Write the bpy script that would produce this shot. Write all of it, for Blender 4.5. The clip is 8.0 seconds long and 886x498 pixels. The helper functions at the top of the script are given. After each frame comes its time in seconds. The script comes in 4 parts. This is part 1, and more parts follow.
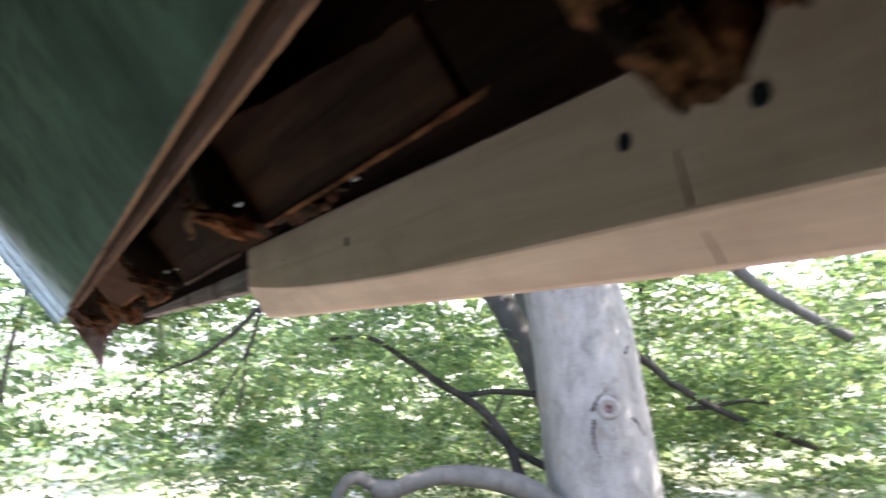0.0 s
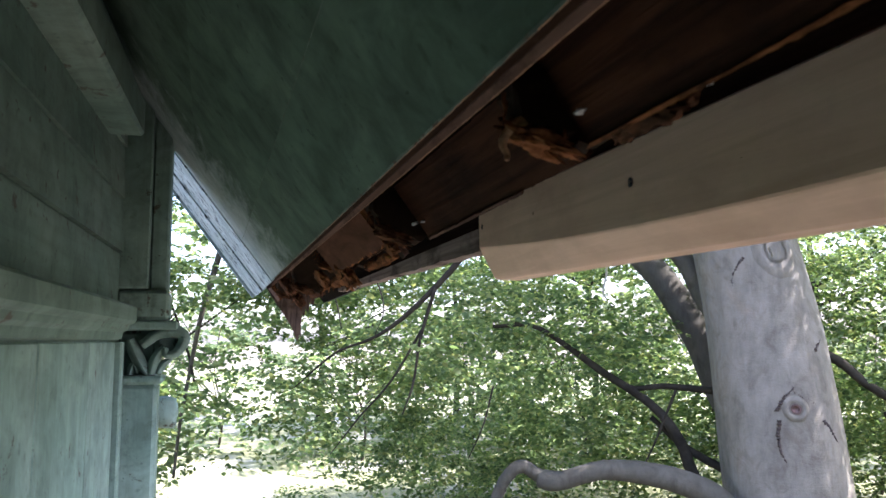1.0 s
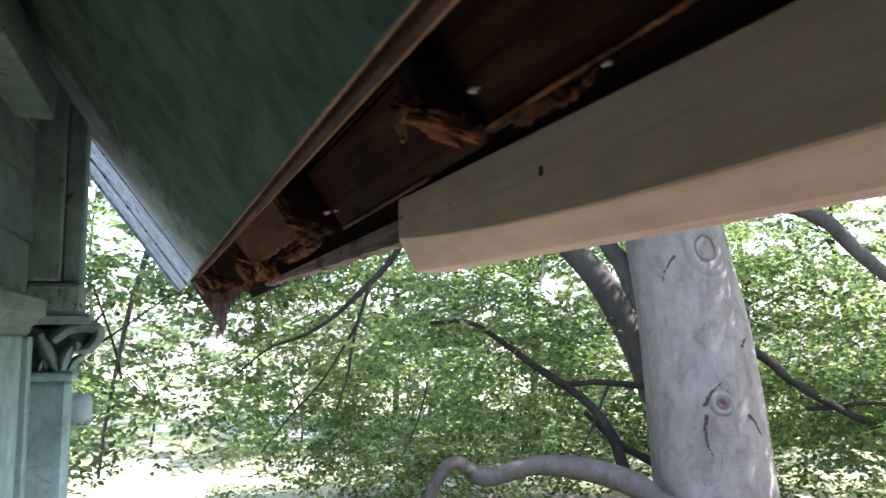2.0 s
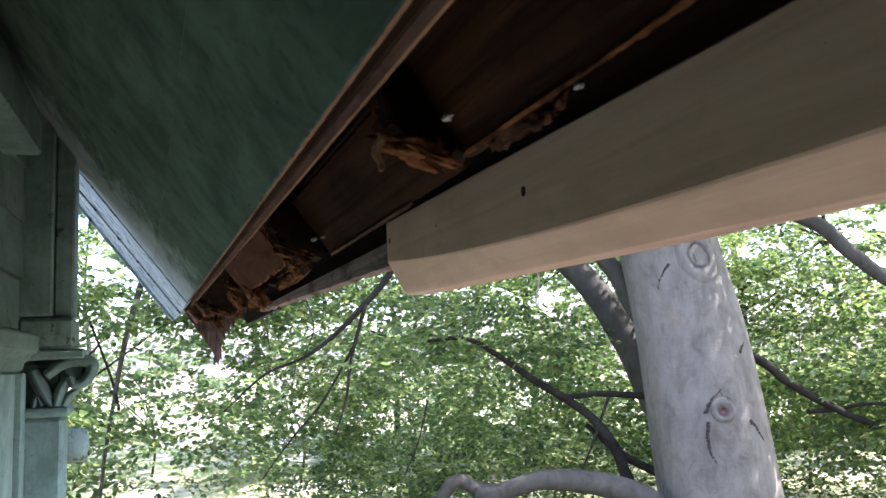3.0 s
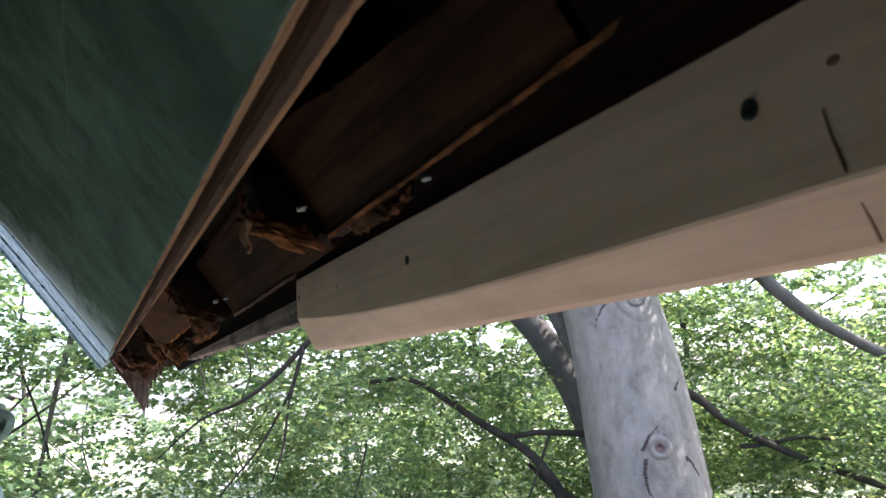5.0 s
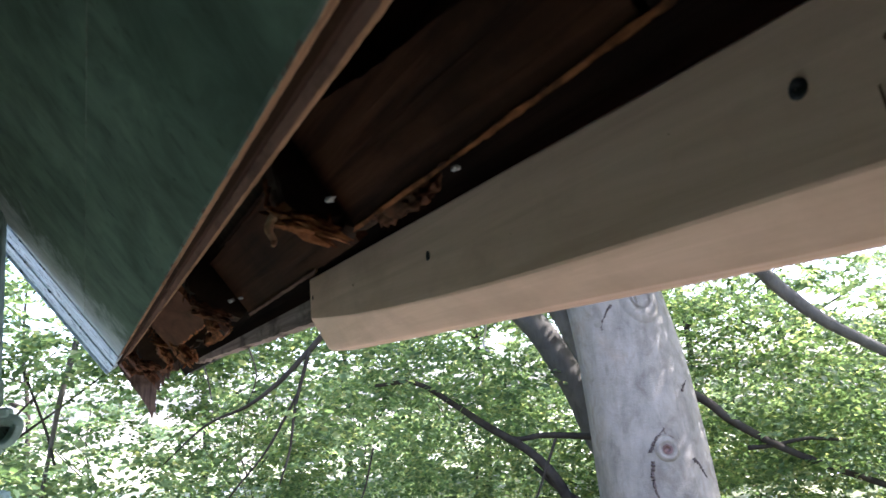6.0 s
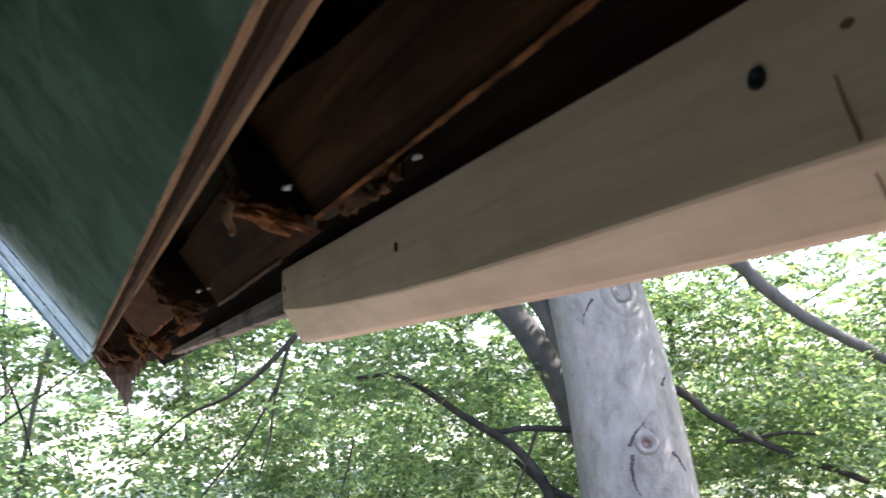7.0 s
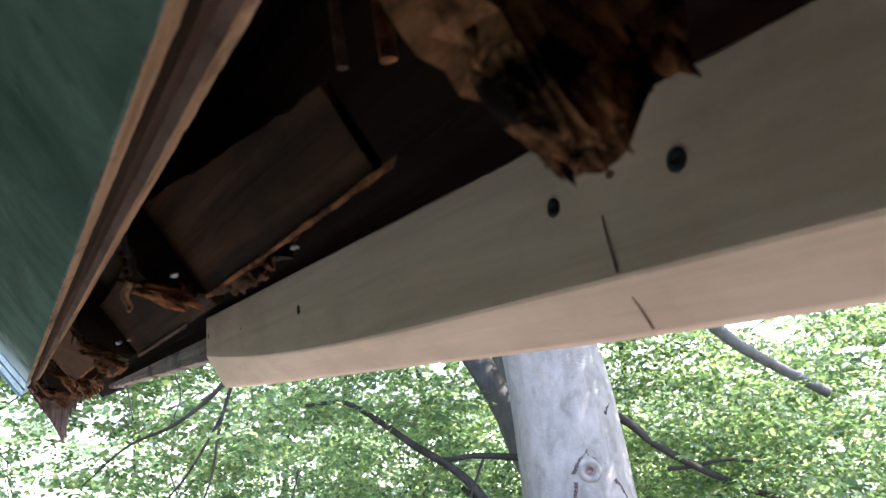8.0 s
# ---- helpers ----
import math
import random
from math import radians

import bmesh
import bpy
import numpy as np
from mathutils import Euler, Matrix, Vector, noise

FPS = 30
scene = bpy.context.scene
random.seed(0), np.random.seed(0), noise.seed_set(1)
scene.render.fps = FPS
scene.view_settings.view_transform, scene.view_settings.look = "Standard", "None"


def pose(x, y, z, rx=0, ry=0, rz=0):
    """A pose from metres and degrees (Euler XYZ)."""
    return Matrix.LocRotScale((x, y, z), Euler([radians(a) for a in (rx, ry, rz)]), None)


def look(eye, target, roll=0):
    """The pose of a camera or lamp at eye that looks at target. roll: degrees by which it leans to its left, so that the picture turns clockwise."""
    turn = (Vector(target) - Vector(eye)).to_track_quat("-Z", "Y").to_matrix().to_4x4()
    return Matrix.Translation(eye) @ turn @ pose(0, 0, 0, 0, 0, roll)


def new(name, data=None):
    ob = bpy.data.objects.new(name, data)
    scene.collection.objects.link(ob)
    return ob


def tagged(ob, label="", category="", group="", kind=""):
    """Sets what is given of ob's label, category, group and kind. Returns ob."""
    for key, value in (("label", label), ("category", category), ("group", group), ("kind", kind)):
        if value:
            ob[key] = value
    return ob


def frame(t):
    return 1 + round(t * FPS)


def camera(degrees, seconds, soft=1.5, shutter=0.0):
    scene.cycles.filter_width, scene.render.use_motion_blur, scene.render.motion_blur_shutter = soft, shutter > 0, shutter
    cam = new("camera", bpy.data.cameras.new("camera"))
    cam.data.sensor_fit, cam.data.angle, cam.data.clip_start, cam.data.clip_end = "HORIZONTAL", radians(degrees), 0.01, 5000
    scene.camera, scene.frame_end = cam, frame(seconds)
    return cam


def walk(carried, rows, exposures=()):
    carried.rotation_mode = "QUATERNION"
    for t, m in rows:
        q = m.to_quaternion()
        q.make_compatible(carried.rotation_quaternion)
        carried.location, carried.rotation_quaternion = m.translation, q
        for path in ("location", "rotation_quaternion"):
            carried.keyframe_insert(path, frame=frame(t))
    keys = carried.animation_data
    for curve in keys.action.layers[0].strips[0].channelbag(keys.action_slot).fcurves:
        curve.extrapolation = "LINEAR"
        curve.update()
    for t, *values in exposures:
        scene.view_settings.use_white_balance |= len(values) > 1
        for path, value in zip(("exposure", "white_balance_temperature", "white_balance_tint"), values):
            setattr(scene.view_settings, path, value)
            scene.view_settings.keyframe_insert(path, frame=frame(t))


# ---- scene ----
cam = camera(59.9, 8.0, soft=1.5, shutter=0.5)
cam.data.dof.use_dof, cam.data.dof.focus_distance, cam.data.dof.aperture_fstop = True, 3.2, 14.0
PATH = [
    (0, pose(0.0761, -0.1683, 2.5533, 96.83, 2.28, -27.89)),
    (0.5, pose(0.0136, -0.0651, 2.526, 97.52, 2.83, -20.25)),
    (1, pose(-0.0481, -0.0161, 2.5016, 96.69, 0.37, -17.22)),
    (1.5, pose(-0.0339, 0.0028, 2.4914, 96.73, -0.97, -20.19)),
    (2, pose(0.004, 0.0012, 2.495, 96.45, 0.33, -21.54)),
    (2.2, pose(0.0307, 0.0008, 2.4986, 97.21, 0.74, -21.74)),
    (3.3, pose(0.0046, -0.0068, 2.5035, 97.61, 3, -21.55)),
    (3.5, pose(0, 0, 2.5, 97.3, 2.94, -21.61)),
    (4, pose(0.0075, -0.0088, 2.5116, 97.7, 2.83, -22.34)),
    (4.5, pose(0.0683, -0.0793, 2.5257, 98.68, 3.21, -24.24)),
    (4.7, pose(0.0733, -0.0859, 2.533, 99.57, 3.23, -24.81)),
    (5.8, pose(0.0616, -0.0622, 2.5253, 100.47, 3.91, -25.52)),
    (6, pose(0.056, -0.0591, 2.5243, 100.47, 3.91, -24.94)),
    (6.5, pose(0.0515, -0.0523, 2.5168, 100.44, 3.56, -24.48)),
    (7, pose(0.0803, -0.0573, 2.5233, 99.86, 3.55, -26.11)),
    (7.5, pose(0.1048, -0.128, 2.549, 102.06, 3.18, -28.74)),
    (8, pose(0.1127, -0.1777, 2.5582, 101.33, 3.54, -29.17)),
]
walk(cam, PATH, exposures=[(t, 3.12 + e, k - 60, 29) for t, e, k in ((0, 0.5, 5800), (0.5, -0.2, 5900), (1.0, -0.22, 5850), (1.5, -0.2, 5800), (2.2, -0.1, 5800), (3.5, -0.2, 5800), (4.5, -0.15, 5750), (6.0, 0.08, 5680), (7.0, 0.27, 5700), (7.5, 0.4, 5650), (8.0, 0.68, 5500))])


# ---- light ----
SUN_AZ, SUN_EL = radians(118), radians(54)      # azimuth from +y towards +x
world = bpy.data.worlds.new("sky")
scene.world = world
world.use_nodes = True
wn = world.node_tree.nodes
sky = wn.new("ShaderNodeTexSky")
sky.sky_type, sky.sun_disc = "NISHITA", False
sky.sun_elevation, sky.sun_rotation = SUN_EL, SUN_AZ
sky.air_density, sky.dust_density, sky.ozone_density = 1.0, 2.5, 1.0
world.node_tree.links.new(sky.outputs[0], wn["Background"].inputs[0])
wn["Background"].inputs[1].default_value = 0.15
sun_data = bpy.data.lights.new("sun", "SUN")
sun_data.energy, sun_data.angle, sun_data.color = 3.3, radians(0.6), (1.0, 0.95, 0.86)
sun = new("sun", sun_data)
SUN_DIR = Vector((math.sin(SUN_AZ) * math.cos(SUN_EL), math.cos(SUN_AZ) * math.cos(SUN_EL), math.sin(SUN_EL)))
sun.matrix_world = look(SUN_DIR * 40, (0, 0, 0))


# ---- materials ----
def material(name, rough=0.7, spec=0.3):
    m = bpy.data.materials.new(name)
    m.use_nodes = True
    b = m.node_tree.nodes["Principled BSDF"]
    b.inputs["Roughness"].default_value = rough
    b.inputs["Specular IOR Level"].default_value = spec
    return m, m.node_tree.nodes, m.node_tree.links, b


def coords(nodes, links, scale=(1, 1, 1), rot=(0, 0, 0), random_shift=False):
    tc = nodes.new("ShaderNodeTexCoord")
    mp = nodes.new("ShaderNodeMapping")
    mp.inputs["Scale"].default_value = scale
    mp.inputs["Rotation"].default_value = [radians(a) for a in rot]
    links.new(tc.outputs["Object"], mp.inputs["Vector"])
    if random_shift:
        oi = nodes.new("ShaderNodeObjectInfo")
        mul = nodes.new("ShaderNodeMath")
        mul.operation = "MULTIPLY"
        mul.inputs[1].default_value = 37.0
        links.new(oi.outputs["Random"], mul.inputs[0])
        links.new(mul.outputs[0], mp.inputs["Location"])
    return mp


def ramp(nodes, links, src, stops):
    r = nodes.new("ShaderNodeValToRGB")
    el = r.color_ramp.elements
    while len(el) < len(stops):
        el.new(0.5)
    for e, (p, c) in zip(el, stops):
        e.position, e.color = p, (*c, 1)
    links.new(src, r.inputs[0])
    return r.outputs[0]


def noise_tex(nodes, links, vec, scale, detail=5, rough=0.6, dist=0.0):
    n = nodes.new("ShaderNodeTexNoise")
    n.inputs["Scale"].default_value, n.inputs["Detail"].default_value = scale, detail
    n.inputs["Roughness"].default_value, n.inputs["Distortion"].default_value = rough, dist
    links.new(vec.outputs[0], n.inputs["Vector"])
    return n.outputs[0]


def mix(nodes, links, fac, a, b, mode="MIX"):
    x = nodes.new("ShaderNodeMix")
    x.data_type, x.blend_type = "RGBA", mode
    for sock, v in ((x.inputs[0], fac), (x.inputs[6], a), (x.inputs[7], b)):
        if isinstance(v, bpy.types.NodeSocket):
            links.new(v, sock)
        elif isinstance(v, (int, float)):
            sock.default_value = v
        else:
            sock.default_value = (*v, 1)
    return x.outputs[2]


def bump(nodes, links, bsdf, height, strength, distance=0.004):
    b = nodes.new("ShaderNodeBump")
    b.inputs["Strength"].default_value, b.inputs["Distance"].default_value = strength, distance
    links.new(height, b.inputs["Height"])
    links.new(b.outputs[0], bsdf.inputs["Normal"])


def grained(name, dark, light, stain, grain=(60, 1.5, 60), stain_scale=6, stain_at=(0.5, 0.7), rough=0.75, relief=0.5, spec=0.25):
    """Wood: fibres along y, large stains, fine relief."""
    m, n, l, b = material(name, rough, spec)
    mp = coords(n, l, grain, random_shift=True)
    g = noise_tex(n, l, mp, 1.0, 6, 0.65, 0.6)
    base = ramp(n, l, g, [(0.3, dark), (0.7, light)])
    mp2 = coords(n, l, (1, 0.6, 1), random_shift=True)
    s = noise_tex(n, l, mp2, stain_scale, 7, 0.65)
    fac = ramp(n, l, s, [(stain_at[0], (0, 0, 0)), (stain_at[1], (1, 1, 1))])
    l.new(mix(n, l, fac, base, stain), b.inputs["Base Color"])
    bump(n, l, b, g, relief)
    return m


def painted(name, paint, paint2, under, chips=0.66, grain=(40, 2, 40), scale=7, rough=0.55, grime=0.7, spec=0.3):
    """Old paint: two tones, faint board grain, chips that bare the wood."""
    m, n, l, b = material(name, rough, spec)
    mp = coords(n, l, (1, 1, 1), random_shift=True)
    big = noise_tex(n, l, mp, 2.2, 6, 0.6)
    base = ramp(n, l, big, [(0.35, paint), (0.68, paint2)])
    mg = coords(n, l, grain, random_shift=True)
    g = noise_tex(n, l, mg, 1.0, 5, 0.6, 0.4)
    dirt = ramp(n, l, g, [(0.3, (0.62, 0.62, 0.6)), (0.6, (1, 1, 1))])
    base = mix(n, l, 0.55, base, dirt, "MULTIPLY")
    bl = noise_tex(n, l, mp, 9, 8, 0.68, 0.5)
    base = mix(n, l, grime, base, ramp(n, l, bl, [(0.36, (0.42, 0.44, 0.43)), (0.60, (1, 1, 1))]), "MULTIPLY")
    fleck = noise_tex(n, l, mp, 30, 4, 0.6)
    base = mix(n, l, 0.6 * grime, base, ramp(n, l, fleck, [(0.30, (0.35, 0.35, 0.33)), (0.40, (1, 1, 1)), (0.66, (1, 1, 1)), (0.76, (1.5, 1.5, 1.5))]), "MULTIPLY")
    c = noise_tex(n, l, mp, scale * 3, 9, 0.72, 0.3)
    fac = ramp(n, l, c, [(chips, (0, 0, 0)), (chips + 0.03, (1, 1, 1))])
    base = mix(n, l, fac, base, under)
    sp = noise_tex(n, l, mp, 55, 3, 0.5)
    spots = ramp(n, l, sp, [(0.7, (0, 0, 0)), (0.76, (1, 1, 1))])
    base = mix(n, l, spots, base, [0.45 * v for v in paint])
    l.new(base, b.inputs["Base Color"])
    bump(n, l, b, mix(n, l, 0.5, g, c), 0.35, 0.003)
    return m


M_SOFFIT = painted("green soffit paint", (0.070, 0.121, 0.088), (0.120, 0.186, 0.141), (0.024, 0.034, 0.03), 0.655, (12, 3, 12), 6, 0.82, 0.75, 0.12)


def bleach(m, chalk, chalk2):
    """Sun and rain have chalked the paint towards the open corner of the eave."""
    n, l = m.node_tree.nodes, m.node_tree.links
    b = n["Principled BSDF"]
    was = b.inputs["Base Color"].links[0].from_socket
    tc = n.new("ShaderNodeTexCoord")
    sep = n.new("ShaderNodeSeparateXYZ")
    l.new(tc.outputs["Object"], sep.inputs[0])
    along = n.new("ShaderNodeMapRange")
    along.inputs["From Min"].default_value, along.inputs["From Max"].default_value = 1.5, 3.1
    l.new(sep.outputs["Y"], along.inputs["Value"])
    patch = noise_tex(n, l, coords(n, l, (2, 0.7, 2)), 6, 8, 0.7, 0.4)
    add = n.new("ShaderNodeMath")
    add.operation = "MULTIPLY_ADD"
    add.inputs[1].default_value = 0.9
    l.new(patch, add.inputs[0])
    l.new(along.outputs[0], add.inputs[2])
    fac = ramp(n, l, add.outputs[0], [(0.78, (0, 0, 0)), (1.05, (0.6, 0.6, 0.6))])
    tone = ramp(n, l, noise_tex(n, l, coords(n, l), 14, 6, 0.7), [(0.35, chalk), (0.65, chalk2)])
    l.new(mix(n, l, fac, was, tone), b.inputs["Base Color"])


bleach(M_SOFFIT, (0.26, 0.33, 0.34), (0.44, 0.50, 0.51))
# wall paint is darker than the upright paint, to carry shade under the soffit
M_WALL = painted("shade-lowered pale green wall paint", (0.12, 0.198, 0.163), (0.195, 0.27, 0.224), (0.06, 0.055, 0.04), 0.605, (40, 2, 40), 5, 0.6)
M_WALL_V = painted("pale green upright paint", (0.185, 0.29, 0.247), (0.27, 0.375, 0.327), (0.06, 0.055, 0.04), 0.615, (45, 45, 2), 5, 0.6)
M_RAKE = painted("chalky blue-grey rake paint", (0.40, 0.52, 0.56), (0.60, 0.71, 0.75), (0.08, 0.10, 0.11), 0.55, (30, 90, 30), 6, 0.8, 0.65, 0.15)
M_PINE = grained("new pine", (0.535, 0.35, 0.24), (0.745, 0.502, 0.374), (0.43, 0.272, 0.185), (30, 1.3, 30), 7, (0.45, 0.78), 0.55, 0.25)
M_EDGE = grained("split board edge", (0.12, 0.066, 0.034), (0.36, 0.22, 0.13), (0.05, 0.03, 0.02), (90, 3, 90), 14, (0.55, 0.7), 0.85, 0.8, spec=0.04)
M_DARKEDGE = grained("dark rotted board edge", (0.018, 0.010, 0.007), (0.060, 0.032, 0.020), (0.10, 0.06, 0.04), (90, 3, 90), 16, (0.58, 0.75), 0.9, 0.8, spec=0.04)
# cavity boards and rafters: wood browns lowered to carry the shade inside the eave
M_SHEATH = grained("shade-darkened brown boards", (0.011, 0.0048, 0.0028), (0.062, 0.026, 0.0135), (0.007, 0.004, 0.0025), (55, 2.2, 55), 5, (0.5, 0.75), 0.8, 0.9, spec=0.04)
# near black: the deep shade of the cavity is put into this colour
M_SHADEDECK = grained("roof boards in painted cavity shade", (0.004, 0.003, 0.002), (0.015, 0.0085, 0.006), (0.003, 0.002, 0.002), (55, 2.2, 55), 5, (0.5, 0.75), 0.9, 0.8, spec=0.02)
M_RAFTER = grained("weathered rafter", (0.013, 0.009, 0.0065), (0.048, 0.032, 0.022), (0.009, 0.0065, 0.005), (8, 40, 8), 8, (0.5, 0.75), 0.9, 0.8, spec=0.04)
M_ROT = grained("crumbling orange rot", (0.075, 0.028, 0.011), (0.30, 0.125, 0.05), (0.03, 0.016, 0.010), (55, 20, 55), 22, (0.46, 0.62), 0.95, 1.0, spec=0.04)
M_ROTDARK = grained("dark rotted wood", (0.0297, 0.01485, 0.0081), (0.1485, 0.0675, 0.0351), (0.0162, 0.0108, 0.0081), (60, 12, 60), 18, (0.5, 0.66), 0.95, 1.0, spec=0.04)
M_CHAR = grained("blackened crumbling wood", (0.045, 0.020, 0.009), (0.30, 0.135, 0.06), (0.006, 0.004, 0.003), (45, 30, 45), 26, (0.48, 0.60), 0.95, 1.0, spec=0.03)
M_PLATE = grained("red-brown old board", (0.055, 0.024, 0.014), (0.13, 0.060, 0.036), (0.04, 0.02, 0.012), (20, 4, 20), 10, (0.5, 0.7), 0.9, 0.5, spec=0.04)
M_STRIP = grained("mauve-brown split strip", (0.075, 0.042, 0.032), (0.19, 0.115, 0.088), (0.05, 0.03, 0.022), (80, 3, 80), 16, (0.5, 0.68), 0.9, 0.8, spec=0.05)
M_SPIKE = grained("weathered brown splinter", (0.022, 0.016, 0.013), (0.14, 0.10, 0.08), (0.04, 0.024, 0.016), (70, 50, 9), 14, (0.5, 0.7), 0.9, 0.8, spec=0.05)
M_BEAD = painted("pale weathered filler", (0.12, 0.165, 0.14), (0.20, 0.24, 0.20), (0.10, 0.08, 0.06), 0.54, (60, 8, 60), 9, 0.85, 0.8, 0.1)
M_GREYROT = grained("grey weathered fascia", (0.12, 0.085, 0.07), (0.34, 0.26, 0.23), (0.06, 0.04, 0.03), (70, 2, 70), 12, (0.5, 0.66), 0.85, 0.7)
M_ROOF = grained("grey roof shingles", (0.05, 0.048, 0.046), (0.12, 0.115, 0.11), (0.03, 0.03, 0.03), (25, 25, 25), 5, (0.5, 0.8), 0.95, 0.8)


def plain(name, col, rough=0.5, metal=0.0):
    m, n, l, b = material(name, rough)
    mp = coords(n, l)
    s = noise_tex(n, l, mp, 90, 4)
    l.new(ramp(n, l, s, [(0.3, [0.7 * v for v in col]), (0.7, col)]), b.inputs["Base Color"])
    b.inputs["Metallic"].default_value = metal
    return m


M_SCREW = plain("dark coated steel", (0.035, 0.035, 0.04), 0.55, 0.6)
M_WEB = plain("white cocoon silk", (0.34, 0.34, 0.33), 0.9)
M_KNOT = plain("pine knot", (0.20, 0.10, 0.05), 0.6)


def bark_material(name="smooth grey beech bark", tone=(1, 1, 1)):
    m, n, l, b = material(name, 0.8, 0.2)
    mp = coords(n, l, (1, 1, 0.5))
    big = noise_tex(n, l, mp, 2.6, 6, 0.62, 0.5)
    base = ramp(n, l, big, [(0.26, (0.135, 0.125, 0.098)), (0.46, (0.192, 0.18, 0.143)), (0.60, (0.232, 0.216, 0.172)), (0.76, (0.22, 0.182, 0.13))])
    mp2 = coords(n, l, (4, 4, 0.9))
    streak = noise_tex(n, l, mp2, 3.0, 6, 0.7)
    base = mix(n, l, 0.75, base, ramp(n, l, streak, [(0.30, (0.68, 0.67, 0.65)), (0.58, (1, 1, 1))]), "MULTIPLY")
    med = noise_tex(n, l, coords(n, l, (1, 1, 0.8)), 8, 7, 0.7, 0.8)
    base = mix(n, l, 0.6, base, ramp(n, l, med, [(0.36, (0.62, 0.58, 0.53)), (0.52, (1, 1, 1)), (0.70, (1.15, 1.13, 1.08))]), "MULTIPLY")
    mp3 = coords(n, l, (1, 1, 2.2))
    fine = noise_tex(n, l, mp3, 26, 6, 0.7)
    spots = ramp(n, l, fine, [(0.66, (0, 0, 0)), (0.74, (1, 1, 1))])
    base = mix(n, l, spots, base, (0.16, 0.15, 0.13))
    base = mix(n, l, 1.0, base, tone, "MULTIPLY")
    l.new(base, b.inputs["Base Color"])
    bump(n, l, b, mix(n, l, 0.5, streak, fine), 0.4, 0.02)
    return m


# branch colour kept very dark, so that they read as shaded silhouettes
def branch_material():
    m, n, l, b = material("dark branch bark", 0.9, 0.08)
    mp = coords(n, l)
    s = noise_tex(n, l, mp, 9, 6, 0.65)
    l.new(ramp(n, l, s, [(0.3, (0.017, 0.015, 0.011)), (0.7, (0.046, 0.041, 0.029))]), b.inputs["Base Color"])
    bump(n, l, b, s, 0.4, 0.01)
    return m


def leaf_material(name, dark, light, yellow):
    m, n, l, b = material(name, 0.6, 0.18)
    gi = n.new("ShaderNodeNewGeometry")
    col = ramp(n, l, gi.outputs["Random Per Island"], [(0.0, dark), (0.75, light), (0.97, yellow)])
    l.new(col, b.inputs["Base Color"])
    tr = n.new("ShaderNodeBsdfTranslucent")
    l.new(mix(n, l, 1.0, col, (3.85, 3.5, 2.15), "MULTIPLY"), tr.inputs["Color"])
    ms = n.new("ShaderNodeMixShader")
    ms.inputs[0].default_value = 0.5
    l.new(b.outputs[0], ms.inputs[1])
    l.new(tr.outputs[0], ms.inputs[2])
    l.new(ms.outputs[0], n["Material Output"].inputs["Surface"])
    return m


# limb bark is the trunk's bark toned down for the crown's shade
M_BARK, M_LIMB, M_BRANCH = bark_material(), bark_material("shade-toned limb bark", (0.42, 0.43, 0.41)), branch_material()
M_CRACK = plain("dark bark crack", (0.07, 0.055, 0.045), 0.95)
M_PALE = plain("pale dead twig", (0.55, 0.50, 0.42), 0.9)
M_SCAR = plain("reddish knot scar", (0.13, 0.08, 0.065), 0.8)
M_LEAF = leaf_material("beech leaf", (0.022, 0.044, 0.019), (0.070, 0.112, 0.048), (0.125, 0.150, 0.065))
# far leaves are paler than the beech's, with haze put into the colour
M_LEAF_FAR = leaf_material("haze-paled distant leaf", (0.042, 0.074, 0.036), (0.085, 0.125, 0.066), (0.14, 0.17, 0.095))


def ground_material(name, low, high, low2, high2, at):
    m, n, l, b = material(name, 0.95, 0.1)
    mp = coords(n, l)
    a = noise_tex(n, l, mp, 0.6, 6, 0.6)
    f = noise_tex(n, l, mp, 30, 5, 0.7)
    one = ramp(n, l, f, [(0.3, low), (0.7, high)])
    two = ramp(n, l, f, [(0.3, low2), (0.7, high2)])
    l.new(mix(n, l, ramp(n, l, a, [(at, (0, 0, 0)), (at + 0.15, (1, 1, 1))]), one, two), b.inputs["Base Color"])
    bump(n, l, b, f, 0.6, 0.03)
    return m


M_GROUND = ground_material("bare earth and grass", (0.14, 0.12, 0.09), (0.24, 0.215, 0.17), (0.06, 0.085, 0.035), (0.13, 0.16, 0.07), 0.50)
# near-black colour for the added ground patch, to return little light
M_DARK_GROUND = ground_material("dark low-bounce ground", (0.022, 0.017, 0.013), (0.06, 0.046, 0.034), (0.03, 0.022, 0.016), (0.075, 0.055, 0.04), 0.5)
M_GRAVEL = ground_material("dry lawn worn to pale gravel", (0.15, 0.165, 0.08), (0.27, 0.28, 0.15), (0.36, 0.34, 0.28), (0.55, 0.52, 0.45), 0.50)


# ---- building helpers ----
def link_mesh(name, bm, mats):
    me = bpy.data.meshes.new(name)
    bmesh.ops.recalc_face_normals(bm, faces=bm.faces)
    bm.to_mesh(me)
    bm.free()
    for m in mats if isinstance(mats, (list, tuple)) else [mats]:
        me.materials.append(m)
    return new(name, me)


def part(name, bm, mats, parent, label="", smooth=False):
    ob = link_mesh(name, bm, mats)
    if smooth:
        ob.data.polygons.foreach_set("use_smooth", [True] * len(ob.data.polygons))
    if parent is not None:
        ob.parent = parent
        ob.matrix_parent_inverse = parent.matrix_world.inverted()
    if label:
        ob["label"] = label
    return ob


def thing(name, place, label, category, group="", kind=""):
    ob = new(name)
    ob.empty_display_size = 0.1
    ob.matrix_world = Matrix.Translation(place)
    bpy.context.view_layer.update()
    return tagged(ob, label, category, group, kind)


